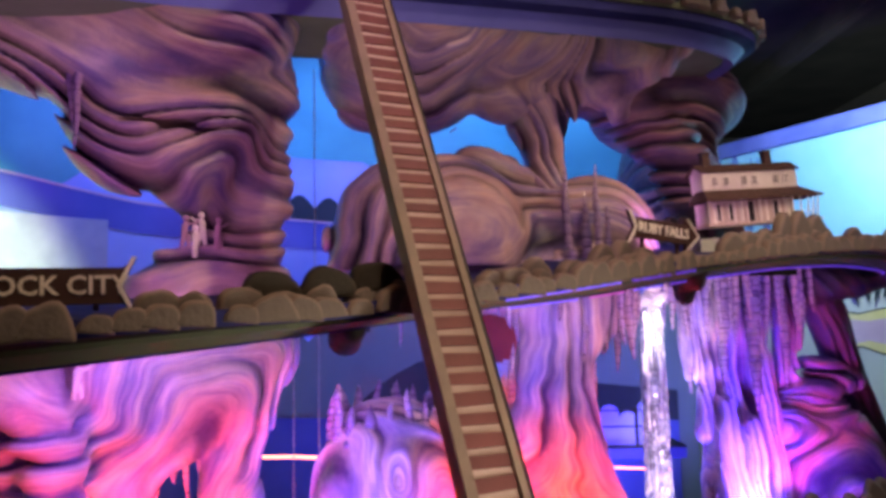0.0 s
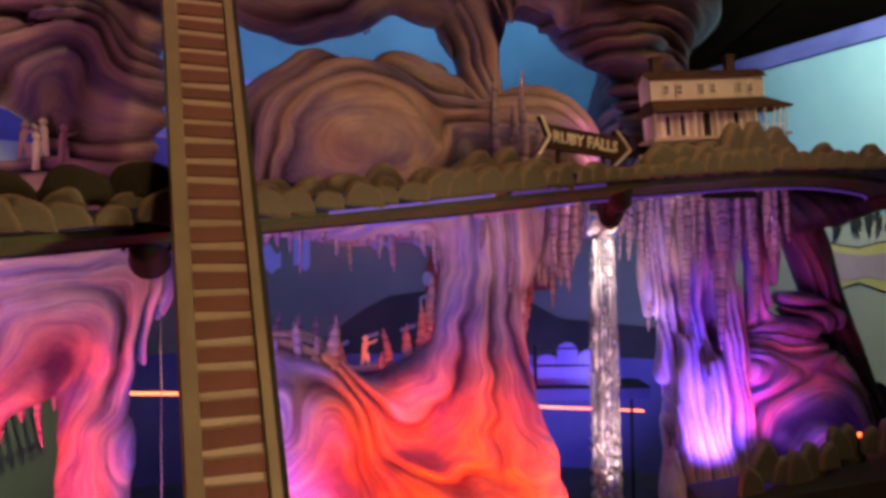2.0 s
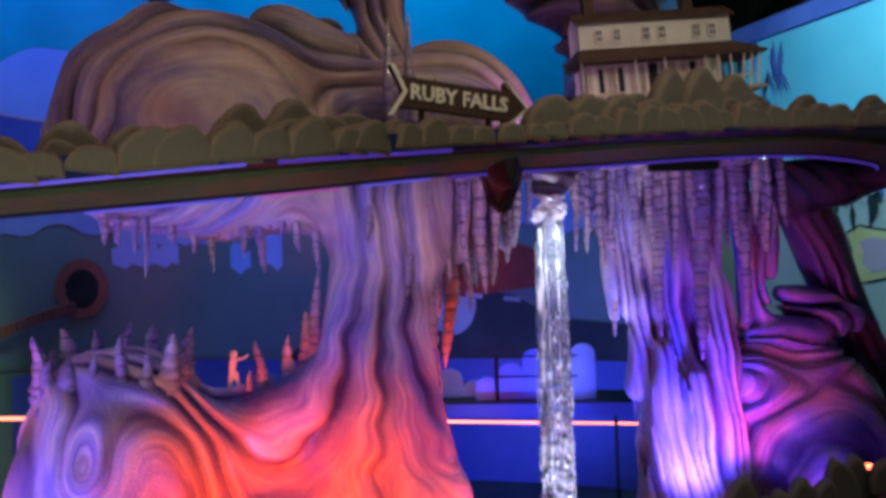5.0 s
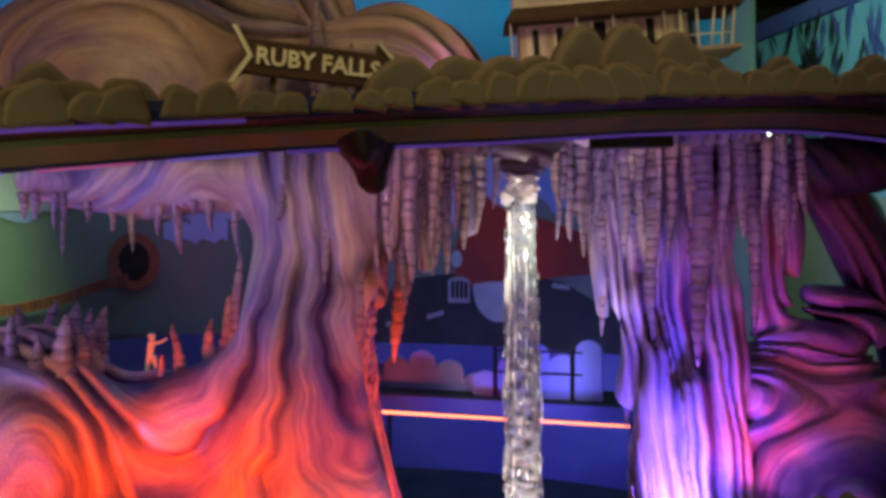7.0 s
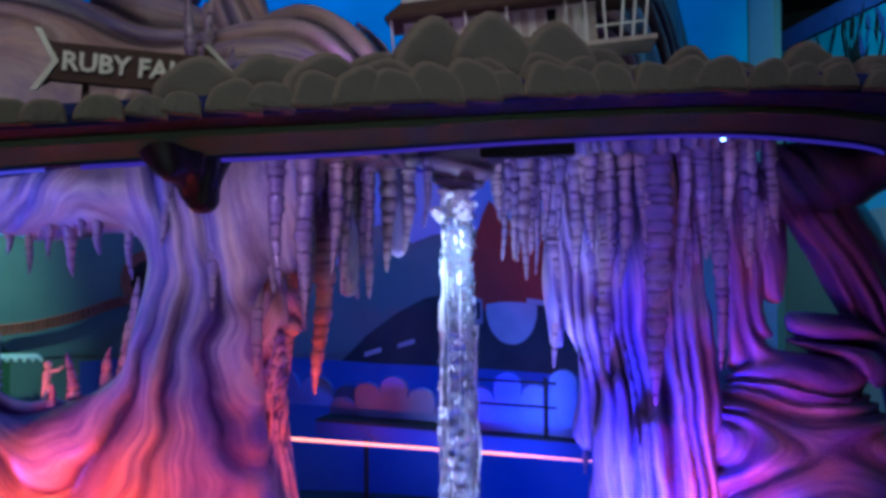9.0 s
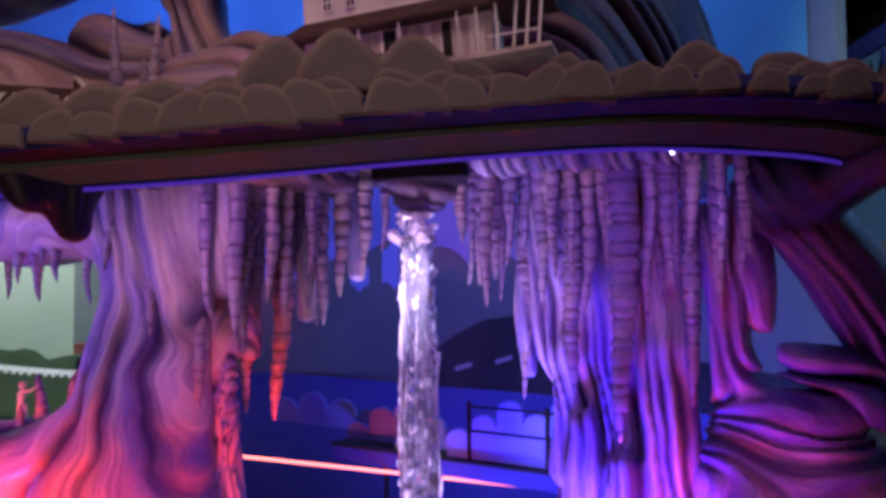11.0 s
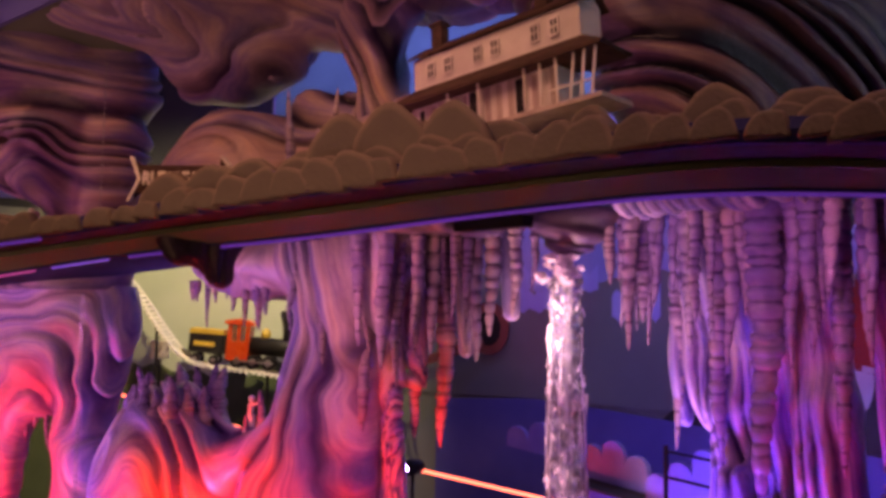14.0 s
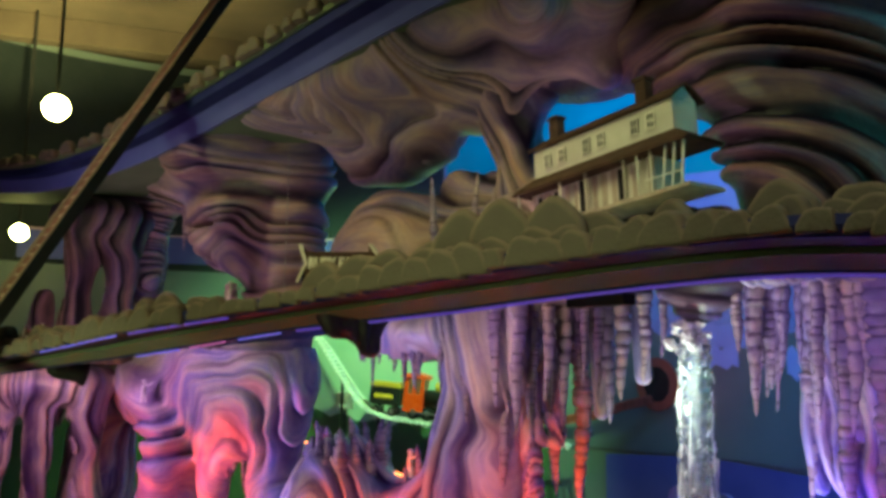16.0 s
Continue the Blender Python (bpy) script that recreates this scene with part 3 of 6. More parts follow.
mural("mural_grille", lambda a: 1.27 - 0.02 * (a - 91.4) ** 2, PALE, 0.026, 90.3, 92.5, 10, "pale painted grille of the red car on the mural", lambda a: 1.10)
for a0 in (90.5, 90.95, 91.4, 91.85):
    mural("mural_grille_slot", lambda a: 1.245 - 0.02 * (a - 91.4) ** 2, BLACK, 0.030, a0, a0 + 0.32, 2, "dark slot of the painted grille", lambda a: 1.13)
for a0 in (80.3, 84.2, 93.0, 97.2, 100.6):
    z0 = arc([(80, 1.19), (84.2, 1.22), (93, 1.02), (97, 0.97), (101, 0.90)])(a0)
    mural("mural_dash", lambda a: z0 + 0.03 + 0.02 * (a0 - a) * (1 if a0 > 90 else -0.4), PALE, 0.024, a0, a0 + 1.7, 4, "pale painted road dash on the mural", lambda a: z0 + 0.02 * (a0 - a) * (1 if a0 > 90 else -0.4))
mural("mural_ridge", arc([(96, 1.45), (104, 1.60), (112, 1.72), (118, 1.55), (124, 1.62), (136, 1.5)]), WALL, 0.014, 96, 136, 40, "grey-green painted trees of the mural", lambda a: 0.9)
for a0, a1, z0, z1 in ((108.0, 110.0, 1.43, 1.62), (111.5, 121.0, 1.62, 1.80), (104.8, 106.6, 1.45, 1.75), (115.0, 121.2, 1.48, 1.66)):
    mural("mural_sky_gap", lambda a: z1 + 0.04 * math.sin(a * 3), SKY, 0.020, a0, a1, 10, "blue painted sky between the mural's trees", lambda a: z0 + 0.05 * abs(math.sin(a * 1.7)))

line_z = arc([(66, 2.12), (97, 2.28), (107, 2.36), (128, 2.44), (141.3, 2.56), (165, 2.50), (200, 2.45)])
mural("mural_bank", line_z, LAKE, 0.018, 94, 200, 60, "dark blue painted bank of the mural", lambda a: line_z(a) - 0.22)
mural("mural_trees", lambda a: line_z(a) + 0.10 + 0.10 * abs(math.sin(a * 0.9)), HILL, 0.017, 95, 114, 60, "dark painted trees over the bank", lambda a: line_z(a) - 0.01)
mural("mural_line", lambda a: line_z(a) + 0.008, PINK, 0.022, 94, 200, 60, "thin pale painted line along the bank", lambda a: line_z(a) - 0.008)
mural("mural_block", lambda a: 2.30, PALE, 0.020, 131, 146, 10, "grey painted block on the mural", lambda a: 1.7)

# tunnel mouth with its painted rim, and the bridge that leads to it
tunnel = empty("tunnel_mouth", Matrix.Translation(on_wall(123.9, 1.38, 0.03)) @ pose(0, 0, 0, 0, 0, 123.9 - 90))
ring = [(0.155 * math.cos(math.tau * k / 28), 0.19 * math.sin(math.tau * k / 28)) for k in range(28)]
hole = [(0.095 * math.cos(math.tau * k / 28) * (1 + 0.08 * math.sin(3 * k)), 0.125 * math.sin(math.tau * k / 28)) for k in range(28)]
part("rim", prism(bmesh.new(), ring, -0.012, 0.015, 0.004), RIMRED, tunnel, "red-brown painted rim")
part("opening", prism(bmesh.new(), hole, -0.016, -0.0125), BLACK, tunnel, "black opening")
tagged(tunnel, "black tunnel mouth with a red-brown rim on the mural wall", "tunnel")
bridge = empty("trestle_bridge", pose(*on_wall(130, 1.1, 0.1)))
pts = [Vector(on_wall(a, z, off)) for a, z, off in ((124.6, 1.24, 0.05), (127, 1.20, 0.08), (130.5, 1.12, 0.10), (134, 1.07, 0.10), (137.5, 1.05, 0.10))]
for dz in (0.0, 0.055):
    local_pts = [p + Vector((0, 0, dz)) for p in pts]
    ob = part("rail", tube(bmesh.new(), local_pts, 0.008, 6), RIMRED, bridge)
    ob.matrix_parent_inverse = bridge.matrix_world.inverted()
line = curve_points(pts, 8)
for k in range(0, len(line)):
    ob = part("tie", box(bmesh.new(), -0.006, 0.006, -0.012, 0.012, 0.0, 0.055), RIMRED, bridge)
    ob.matrix_parent_inverse = bridge.matrix_world.inverted()
    ob.matrix_basis = Matrix.Translation(line[k])
tagged(bridge, "reddish model trestle bridge leading to the tunnel", "bridge")

# pale panel to the east
bm = bmesh.new()
rows = [[(1.54, 8.11, 0), (1.54, 8.11, 3.0), (1.62, 8.16, 3.0), (1.62, 8.16, 0)], [(3.6, 4.6, 0), (3.6, 4.6, 3.0), (3.68, 4.65, 3.0), (3.68, 4.65, 0)]]
loft(bm, rows)
tagged(part("wall_panel", bm, PANEL), "pale blue painted sky panel under cyan light", "mural wall", kind="structure")

# ---------------------------------------------------------------- bushes' shelf
RIM = [(-0.98, 1.28, 1.48), (-0.55, 1.50, 1.52), (-0.15, 1.73, 1.545), (0.20, 1.97, 1.59), (0.541, 2.225, 1.643), (0.894, 2.577, 1.701), (1.281, 2.892, 1.758), (1.62, 3.143, 1.793), (1.965, 3.278, 1.796), (2.20, 3.40, 1.775), (2.34, 3.62, 1.765), (2.36, 3.95, 1.765)]
FOOT = [(-1.0, 1.36, 1.42), (-0.60, 1.60, 1.465), (-0.22, 1.88, 1.51), (0.103, 2.176, 1.558), (0.45, 2.40, 1.60), (0.78, 2.68, 1.652), (1.10, 3.02, 1.698), (1.418, 3.272, 1.737), (1.75, 3.46, 1.755), (1.98, 3.60, 1.745), (2.10, 3.74, 1.735), (2.12, 3.98, 1.735)]
BACK = [(-1.45, 1.80, 1.50), (-1.10, 2.15, 1.54), (-0.75, 2.55, 1.57), (-0.45, 2.95, 1.62), (-0.05, 3.25, 1.68), (0.35, 3.45, 1.74), (0.75, 3.65, 1.80), (1.05, 3.80, 1.83), (1.35, 3.95, 1.84), (1.60, 4.05, 1.83), (1.80, 4.12, 1.82), (1.95, 4.18, 1.81)]
rim, foot, back = curve_points(RIM), curve_points(FOOT), curve_points(BACK)
shelf = empty("mountain_shelf", pose(0.6, 2.9, 1.5))
UP = Vector((0, 0, 1))


def local(ob):
    ob.matrix_parent_inverse = ob.parent.matrix_world.inverted()
    return ob


def between(a, f, s, drop=0.0):
    return a + (f - a) * s + UP * drop


def swept(name, section, mat, label):
    bm = bmesh.new()
    loft(bm, [section(a, f, b) for a, f, b in zip(rim, foot, back)])
    return local(part(name, bm, mat, shelf, label))


swept("deck", lambda a, f, b: [between(a, f, 0.06, 0.003), a + UP * 0.018, Vector((f.x, f.y, a.z + 0.02)), b + UP * 0.06, b + UP * 0.03, Vector((f.x, f.y, a.z - 0.004))], COVE, "violet-blue deck")
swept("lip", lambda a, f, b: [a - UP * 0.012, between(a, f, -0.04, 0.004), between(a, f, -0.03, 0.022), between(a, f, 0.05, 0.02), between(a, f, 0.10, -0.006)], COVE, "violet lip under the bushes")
# the recess's shade is put in as black on the sloping underside
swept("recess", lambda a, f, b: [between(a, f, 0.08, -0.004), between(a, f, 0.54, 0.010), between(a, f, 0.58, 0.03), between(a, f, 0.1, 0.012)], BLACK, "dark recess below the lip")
swept("edge_band", lambda a, f, b: [between(a, f, 0.52, -0.002), between(a, f, 0.97, -0.003), between(a, f, 1.02, 0.012), between(a, f, 0.55, 0.014)], FASCIA, "olive-brown painted band along the shelf's lower edge")
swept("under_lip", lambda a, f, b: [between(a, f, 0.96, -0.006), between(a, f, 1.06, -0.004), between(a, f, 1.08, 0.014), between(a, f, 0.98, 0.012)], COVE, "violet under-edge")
# added glowing lines, standing in for lamp light reflected along the lips
for name, line, s0, s1, lift, mat in (("rope_light", foot, 0.50, 0.93, -0.010, LIP_GLOW), ("rope_light", rim, 0.36, 0.44, -0.014, LIP_GLOW), ("rope_light", foot, 0.30, 0.37, -0.010, LIP_GLOW_BRIGHT), ("rope_light", foot, 0.37, 0.41, -0.010, LIP_GLOW_PINK), ("rope_light", foot, 0.41, 0.46, -0.010, LIP_GLOW_BRIGHT), ("rope_light", foot, 0.46, 0.50, -0.010, LIP_GLOW), ("rope_light", rim, 0.26, 0.36, -0.014, LIP_GLOW_BRIGHT)):
    pts = [along_line for along_line in line[int(s0 * len(line)):int(s1 * len(line))]]
    local(part(name, tube(bmesh.new(), [p + UP * lift for p in pts], 0.0042 if mat is LIP_GLOW else 0.003, 6), mat, shelf, "thin glowing violet line drawing the light on the shelf's lip"))
tagged(shelf, "long sloping shelf with a coved underside and olive edge band", "shelf")


def bush_mesh(name, w, h, seed, mat):
    """A thick foam cut-out: a lobed round outline, a carved rounded edge and a sunk foot."""
    r = random.Random(seed)
    bm = bmesh.new()
    n, pts = 30, []
    for k in range(n):
        a = math.tau * k / n
        q = 1 + 0.05 * math.sin(3 * a + seed) + 0.035 * math.sin(5 * a + 2 * seed) + 0.012 * r.uniform(-1, 1)
        pts.append((math.cos(a) * w * q, max(math.sin(a) * h * q, -0.16 * h)))
    vals, vs = [], []
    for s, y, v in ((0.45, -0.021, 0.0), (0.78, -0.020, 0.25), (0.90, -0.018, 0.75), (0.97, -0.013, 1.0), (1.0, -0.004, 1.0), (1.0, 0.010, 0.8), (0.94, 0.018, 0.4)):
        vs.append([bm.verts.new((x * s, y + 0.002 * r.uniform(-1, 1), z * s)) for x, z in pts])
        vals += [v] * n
    for a, b in zip(vs, vs[1:]):
        for k in range(n):
            bm.faces.new((a[k], a[(k + 1) % n], b[(k + 1) % n], b[k]))
    bm.faces.new(vs[0][::-1]), bm.faces.new(vs[-1])
    bmesh.ops.recalc_face_normals(bm, faces=bm.faces)
    me = mesh_of(name, bm, mat, True)
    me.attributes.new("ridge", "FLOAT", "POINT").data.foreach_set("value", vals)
    return me


def along(line, s):
    """The point and heading at a share of a line's length."""
    lens = [(b - a).length for a, b in zip(line, line[1:])]
    want, i = s * sum(lens), 0
    while i < len(lens) - 1 and want > lens[i]:
        want -= lens[i]
        i += 1
    a, b = line[i], line[i + 1]
    return a + (b - a) * (want / lens[i]), (b - a).normalized()


SIZES = ((0.056, 0.066), (0.070, 0.080), (0.045, 0.052), (0.082, 0.100), (0.050, 0.060), (0.038, 0.044))
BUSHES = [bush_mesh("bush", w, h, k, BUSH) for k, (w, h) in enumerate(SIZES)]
rb = random.Random(3)


def plant(mesh, p, heading, label, group, g=1.0, tall=1.0):
    ob = new("bush", mesh)
    ob.matrix_world = Matrix.Translation(p) @ pose(0, 0, 0, rb.uniform(-3, 3), rb.uniform(-6, 6), heading + rb.uniform(-7, 7)) @ Matrix.Diagonal((g, 1, g * tall, 1))
    return tagged(ob, label, "bush", group)


ROWS_OF_BUSHES = ((66, 0.002, -0.004, (2, 4, 5, 4)), (50, 0.040, 0.012, (0, 1, 4, 2)), (34, 0.080, 0.026, (1, 3, 0)))
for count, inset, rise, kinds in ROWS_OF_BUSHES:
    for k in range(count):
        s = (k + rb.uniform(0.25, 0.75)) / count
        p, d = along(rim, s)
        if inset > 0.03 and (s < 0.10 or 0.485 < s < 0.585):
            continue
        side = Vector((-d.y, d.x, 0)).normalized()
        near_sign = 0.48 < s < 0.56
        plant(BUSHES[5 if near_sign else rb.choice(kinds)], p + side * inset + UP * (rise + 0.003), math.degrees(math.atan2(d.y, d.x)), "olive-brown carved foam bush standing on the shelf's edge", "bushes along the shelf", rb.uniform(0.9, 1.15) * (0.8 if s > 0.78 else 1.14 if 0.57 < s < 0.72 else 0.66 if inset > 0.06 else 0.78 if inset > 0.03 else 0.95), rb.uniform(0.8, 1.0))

for x, y, z in ((1.01, 2.72, 1.745), (1.09, 2.79, 1.757), (1.17, 2.85, 1.765), (1.31, 2.99, 1.822), (1.40, 3.05, 1.836), (1.50, 3.13, 1.830)):
    plant(BUSHES[3], Vector((x, y, z)), 40, "olive-brown carved foam bush standing on the shelf's edge", "bushes along the shelf", 1.0, 0.95 if x > 1.2 else 0.68)
BUSHES_GREY = [bush_mesh("bush", w, h, 40 + k, BUSH_GREY) for k, (w, h) in enumerate(SIZES[:3])]
BUSHES_DARK = [bush_mesh("bush", 0.066, 0.060, 20 + k, BUSH_DARK) for k in range(2)]
for k, (x, y, z) in enumerate(((-0.36, 1.66, 1.575), (-0.25, 1.72, 1.585), (-0.15, 1.78, 1.60))):
    plant(BUSHES_DARK[k % 2], Vector((x, y, z)), 30, "black foam bush on the shelf beside the incline", "dark bushes", 1.0)

for x, y, z in ((1.06, 3.58, 1.92), (1.14, 3.64, 1.93), (1.22, 3.66, 1.92), (1.30, 3.70, 1.91)):
    plant(BUSHES_DARK[0], Vector((x, y, z)), 60, "black foam bush behind the model house", "dark bushes behind the house", 1.3)

# ---------------------------------------------------------------- upper shelf
URIM = [(-1.85, 0.95, 2.42), (-1.62, 1.35, 2.39), (-1.30, 1.72, 2.37), (-0.782, 2.174, 2.445), (-0.046, 2.60, 2.545), (0.62, 2.93, 2.61), (1.04, 3.14, 2.635), (1.32, 3.42, 2.66), (1.36, 3.80, 2.70)]
upper = empty("upper_shelf", pose(-0.3, 2.6, 2.5))
urim = curve_points(URIM)
outs = []
for i, a in enumerate(urim):
    d = urim[min(i + 1, len(urim) - 1)] - urim[max(i - 1, 0)]
    outs.append(Vector((d.y, -d.x, 0)).normalized())


def upswept(name, section, mat, label):
    bm = bmesh.new()
    loft(bm, [section(a, o) for a, o in zip(urim, outs)])
    ob = part(name, bm, mat, upper, label)
    ob.matrix_parent_inverse = upper.matrix_world.inverted()


upswept("lower_band", lambda a, o: [a, a + o * 0.05 + UP * 0.055, a + UP * 0.07, a - o * 0.04 + UP * 0.02], UPPER_BLUE, "light blue lower band")
upswept("upper_band", lambda a, o: [a + o * 0.052 + UP * 0.056, a + o * 0.10 + UP * 0.066, a + o * 0.105 + UP * 0.10, a + UP * 0.10, a + UP * 0.072], COVE, "dark blue upper band")
upswept("deck", lambda a, o: [a + o * 0.115 + UP * 0.101, a + o * 0.115 + UP * 0.125, a - o * 0.5 + UP * 0.13, a - o * 0.5 + UP * 0.03, a - o * 0.045 + UP * 0.022, a + UP * 0.10], FASCIA, "tan deck")
tagged(upper, "blue-banded upper shelf overhanging the caves", "shelf")
for k in range(46):
    p, d = along(urim, (k + rb.uniform(0.2, 0.8)) / 46)
    o = Vector((d.y, -d.x, 0)).normalized()
    plant(BUSHES[rb.choice((2, 4, 5))], p + o * 0.125 + UP * 0.118, math.degrees(math.atan2(d.y, d.x)), "tan carved foam bush along the upper shelf", "bushes along the upper shelf", rb.uniform(0.7, 1.0))

# ---------------------------------------------------------------- incline railway
INC_D = Vector((0.200, -0.440, -0.875)).normalized()
INC_P = Vector((-0.041, 1.79, 1.771))
INC_W = Vector((0.127, 0.061, 0.0)).normalized()
INC_N = INC_D.cross(INC_W).normalized()
if INC_N.y > 0:
    INC_N = -INC_N
inc_m = Matrix.Translation(INC_P) @ Matrix((INC_W, -INC_N, -INC_D)).transposed().to_4x4()
incline = empty("incline_railway", inc_m)
bm = bmesh.new()
box(bm, -0.045, 0.045, -0.004, 0.012, -2.0, 2.1)
part("track_bed", bm, TRACK_BED, incline, "pale track bed between the rails")
for name, x0, x1 in (("side_rail", -0.070, -0.045), ("side_rail", 0.045, 0.062)):
    bm = bmesh.new()
    box(bm, x0, x1, -0.014, 0.03, -2.0, 2.1, 0.002)
    part(name, bm, TRACK, incline, "tan wooden side rail")
bm = bmesh.new()
box(bm, 0.0622, 0.072, -0.010, 0.03, -2.0, 2.1, 0.001)
part("guide_strip", bm, BLACK, incline, "black guide strip")
ties = []
for k in range(4):
    bm = bmesh.new()
    r = random.Random(k)
    z = 0.0142
    o = [(-0.043, -z + r.uniform(-0.003, 0.003)), (0.043, -z + r.uniform(-0.003, 0.003)), (0.043, z + r.uniform(-0.003, 0.003)), (-0.043, z + r.uniform(-0.003, 0.003))]
    prism(bm, o, -0.009, -0.0042)
    ties.append(mesh_of("tie", bm, TIE))
for k in range(94):
    ob = new("tie", ties[(k * 7) % 4])
    ob.parent = incline
    ob.matrix_basis = pose(0, 0, -1.98 + 0.0432 * k)
tagged(incline, "steep model incline railway with brown ties between tan rails", "railway track")

# ---------------------------------------------------------------- caves
TOP = 1.78


def cave(ob, label, category="rock formation"):
    return tagged(ob, label, category)


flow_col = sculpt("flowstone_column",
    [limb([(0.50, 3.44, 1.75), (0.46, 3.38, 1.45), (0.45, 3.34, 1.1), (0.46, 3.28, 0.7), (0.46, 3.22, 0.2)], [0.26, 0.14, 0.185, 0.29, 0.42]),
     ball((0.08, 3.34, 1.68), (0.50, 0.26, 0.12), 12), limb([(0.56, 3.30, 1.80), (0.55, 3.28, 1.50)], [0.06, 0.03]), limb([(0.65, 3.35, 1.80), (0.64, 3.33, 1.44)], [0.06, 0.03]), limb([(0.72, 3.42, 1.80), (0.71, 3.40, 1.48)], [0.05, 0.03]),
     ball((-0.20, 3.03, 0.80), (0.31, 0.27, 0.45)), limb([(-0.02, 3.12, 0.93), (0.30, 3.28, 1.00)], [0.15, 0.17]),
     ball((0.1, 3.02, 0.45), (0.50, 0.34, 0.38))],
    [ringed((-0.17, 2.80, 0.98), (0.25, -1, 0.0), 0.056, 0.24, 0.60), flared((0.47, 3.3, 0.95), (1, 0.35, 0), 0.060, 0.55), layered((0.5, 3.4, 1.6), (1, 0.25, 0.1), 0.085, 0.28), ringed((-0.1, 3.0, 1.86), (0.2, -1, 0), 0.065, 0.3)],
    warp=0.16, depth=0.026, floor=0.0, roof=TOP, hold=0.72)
cave(flow_col, "tall pale flowstone column joined to a swirled dome")

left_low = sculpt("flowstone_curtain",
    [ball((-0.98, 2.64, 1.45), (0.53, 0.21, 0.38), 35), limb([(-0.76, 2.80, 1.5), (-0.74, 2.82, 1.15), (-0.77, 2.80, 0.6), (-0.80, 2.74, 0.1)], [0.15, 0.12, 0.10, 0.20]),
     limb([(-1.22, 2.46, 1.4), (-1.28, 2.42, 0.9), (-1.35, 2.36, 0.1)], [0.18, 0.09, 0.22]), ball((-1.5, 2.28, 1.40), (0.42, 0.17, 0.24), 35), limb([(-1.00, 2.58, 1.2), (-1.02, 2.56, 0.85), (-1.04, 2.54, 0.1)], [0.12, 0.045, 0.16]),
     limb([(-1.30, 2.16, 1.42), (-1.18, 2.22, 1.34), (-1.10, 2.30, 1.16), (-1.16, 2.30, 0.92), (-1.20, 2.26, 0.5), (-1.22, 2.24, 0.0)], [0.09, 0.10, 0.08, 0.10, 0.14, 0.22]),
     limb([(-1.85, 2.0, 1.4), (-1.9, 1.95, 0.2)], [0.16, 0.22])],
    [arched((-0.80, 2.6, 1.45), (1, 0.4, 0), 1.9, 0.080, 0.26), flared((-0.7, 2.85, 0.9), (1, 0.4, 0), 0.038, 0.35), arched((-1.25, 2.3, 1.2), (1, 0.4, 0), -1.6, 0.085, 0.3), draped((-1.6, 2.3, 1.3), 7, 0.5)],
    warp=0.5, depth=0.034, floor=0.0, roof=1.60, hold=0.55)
cave(left_low, "hanging pink-lit flowstone curtain with ragged lower edge")

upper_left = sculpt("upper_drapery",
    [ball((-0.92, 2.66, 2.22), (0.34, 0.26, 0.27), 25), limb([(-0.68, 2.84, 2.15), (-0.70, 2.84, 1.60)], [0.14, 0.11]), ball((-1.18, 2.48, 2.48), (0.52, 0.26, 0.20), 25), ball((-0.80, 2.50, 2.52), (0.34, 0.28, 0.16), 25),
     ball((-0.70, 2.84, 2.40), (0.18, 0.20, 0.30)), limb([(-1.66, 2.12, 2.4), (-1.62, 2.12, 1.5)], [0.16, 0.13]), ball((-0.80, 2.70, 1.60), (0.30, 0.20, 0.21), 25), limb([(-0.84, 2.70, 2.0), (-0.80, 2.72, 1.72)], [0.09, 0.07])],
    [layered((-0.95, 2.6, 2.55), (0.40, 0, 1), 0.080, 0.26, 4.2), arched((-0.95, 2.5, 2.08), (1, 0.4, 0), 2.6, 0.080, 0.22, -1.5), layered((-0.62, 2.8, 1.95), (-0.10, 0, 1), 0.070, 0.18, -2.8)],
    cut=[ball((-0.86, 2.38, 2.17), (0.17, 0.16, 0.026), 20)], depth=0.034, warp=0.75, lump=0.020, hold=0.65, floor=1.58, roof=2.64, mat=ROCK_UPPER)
cave(upper_left, "upper cave drapery with wavy carved layers")

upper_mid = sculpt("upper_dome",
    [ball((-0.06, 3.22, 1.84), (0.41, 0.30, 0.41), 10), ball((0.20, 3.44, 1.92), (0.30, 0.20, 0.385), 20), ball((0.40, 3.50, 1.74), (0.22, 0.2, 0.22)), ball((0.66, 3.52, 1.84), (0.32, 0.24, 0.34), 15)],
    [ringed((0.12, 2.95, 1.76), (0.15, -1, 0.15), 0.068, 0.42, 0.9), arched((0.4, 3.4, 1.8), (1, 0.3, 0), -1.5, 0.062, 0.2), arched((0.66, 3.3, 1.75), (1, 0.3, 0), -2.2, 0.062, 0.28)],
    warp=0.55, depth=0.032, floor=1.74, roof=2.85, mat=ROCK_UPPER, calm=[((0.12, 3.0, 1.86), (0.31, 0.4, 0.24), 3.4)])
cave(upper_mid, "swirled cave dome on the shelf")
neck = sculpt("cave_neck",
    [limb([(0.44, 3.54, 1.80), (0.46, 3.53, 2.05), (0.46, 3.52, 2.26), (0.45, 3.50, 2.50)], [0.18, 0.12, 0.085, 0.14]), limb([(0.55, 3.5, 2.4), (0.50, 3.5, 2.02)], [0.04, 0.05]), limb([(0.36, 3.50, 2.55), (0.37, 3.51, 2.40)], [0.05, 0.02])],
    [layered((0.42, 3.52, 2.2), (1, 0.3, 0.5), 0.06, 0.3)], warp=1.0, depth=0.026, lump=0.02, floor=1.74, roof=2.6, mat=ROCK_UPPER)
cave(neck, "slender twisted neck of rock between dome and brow")
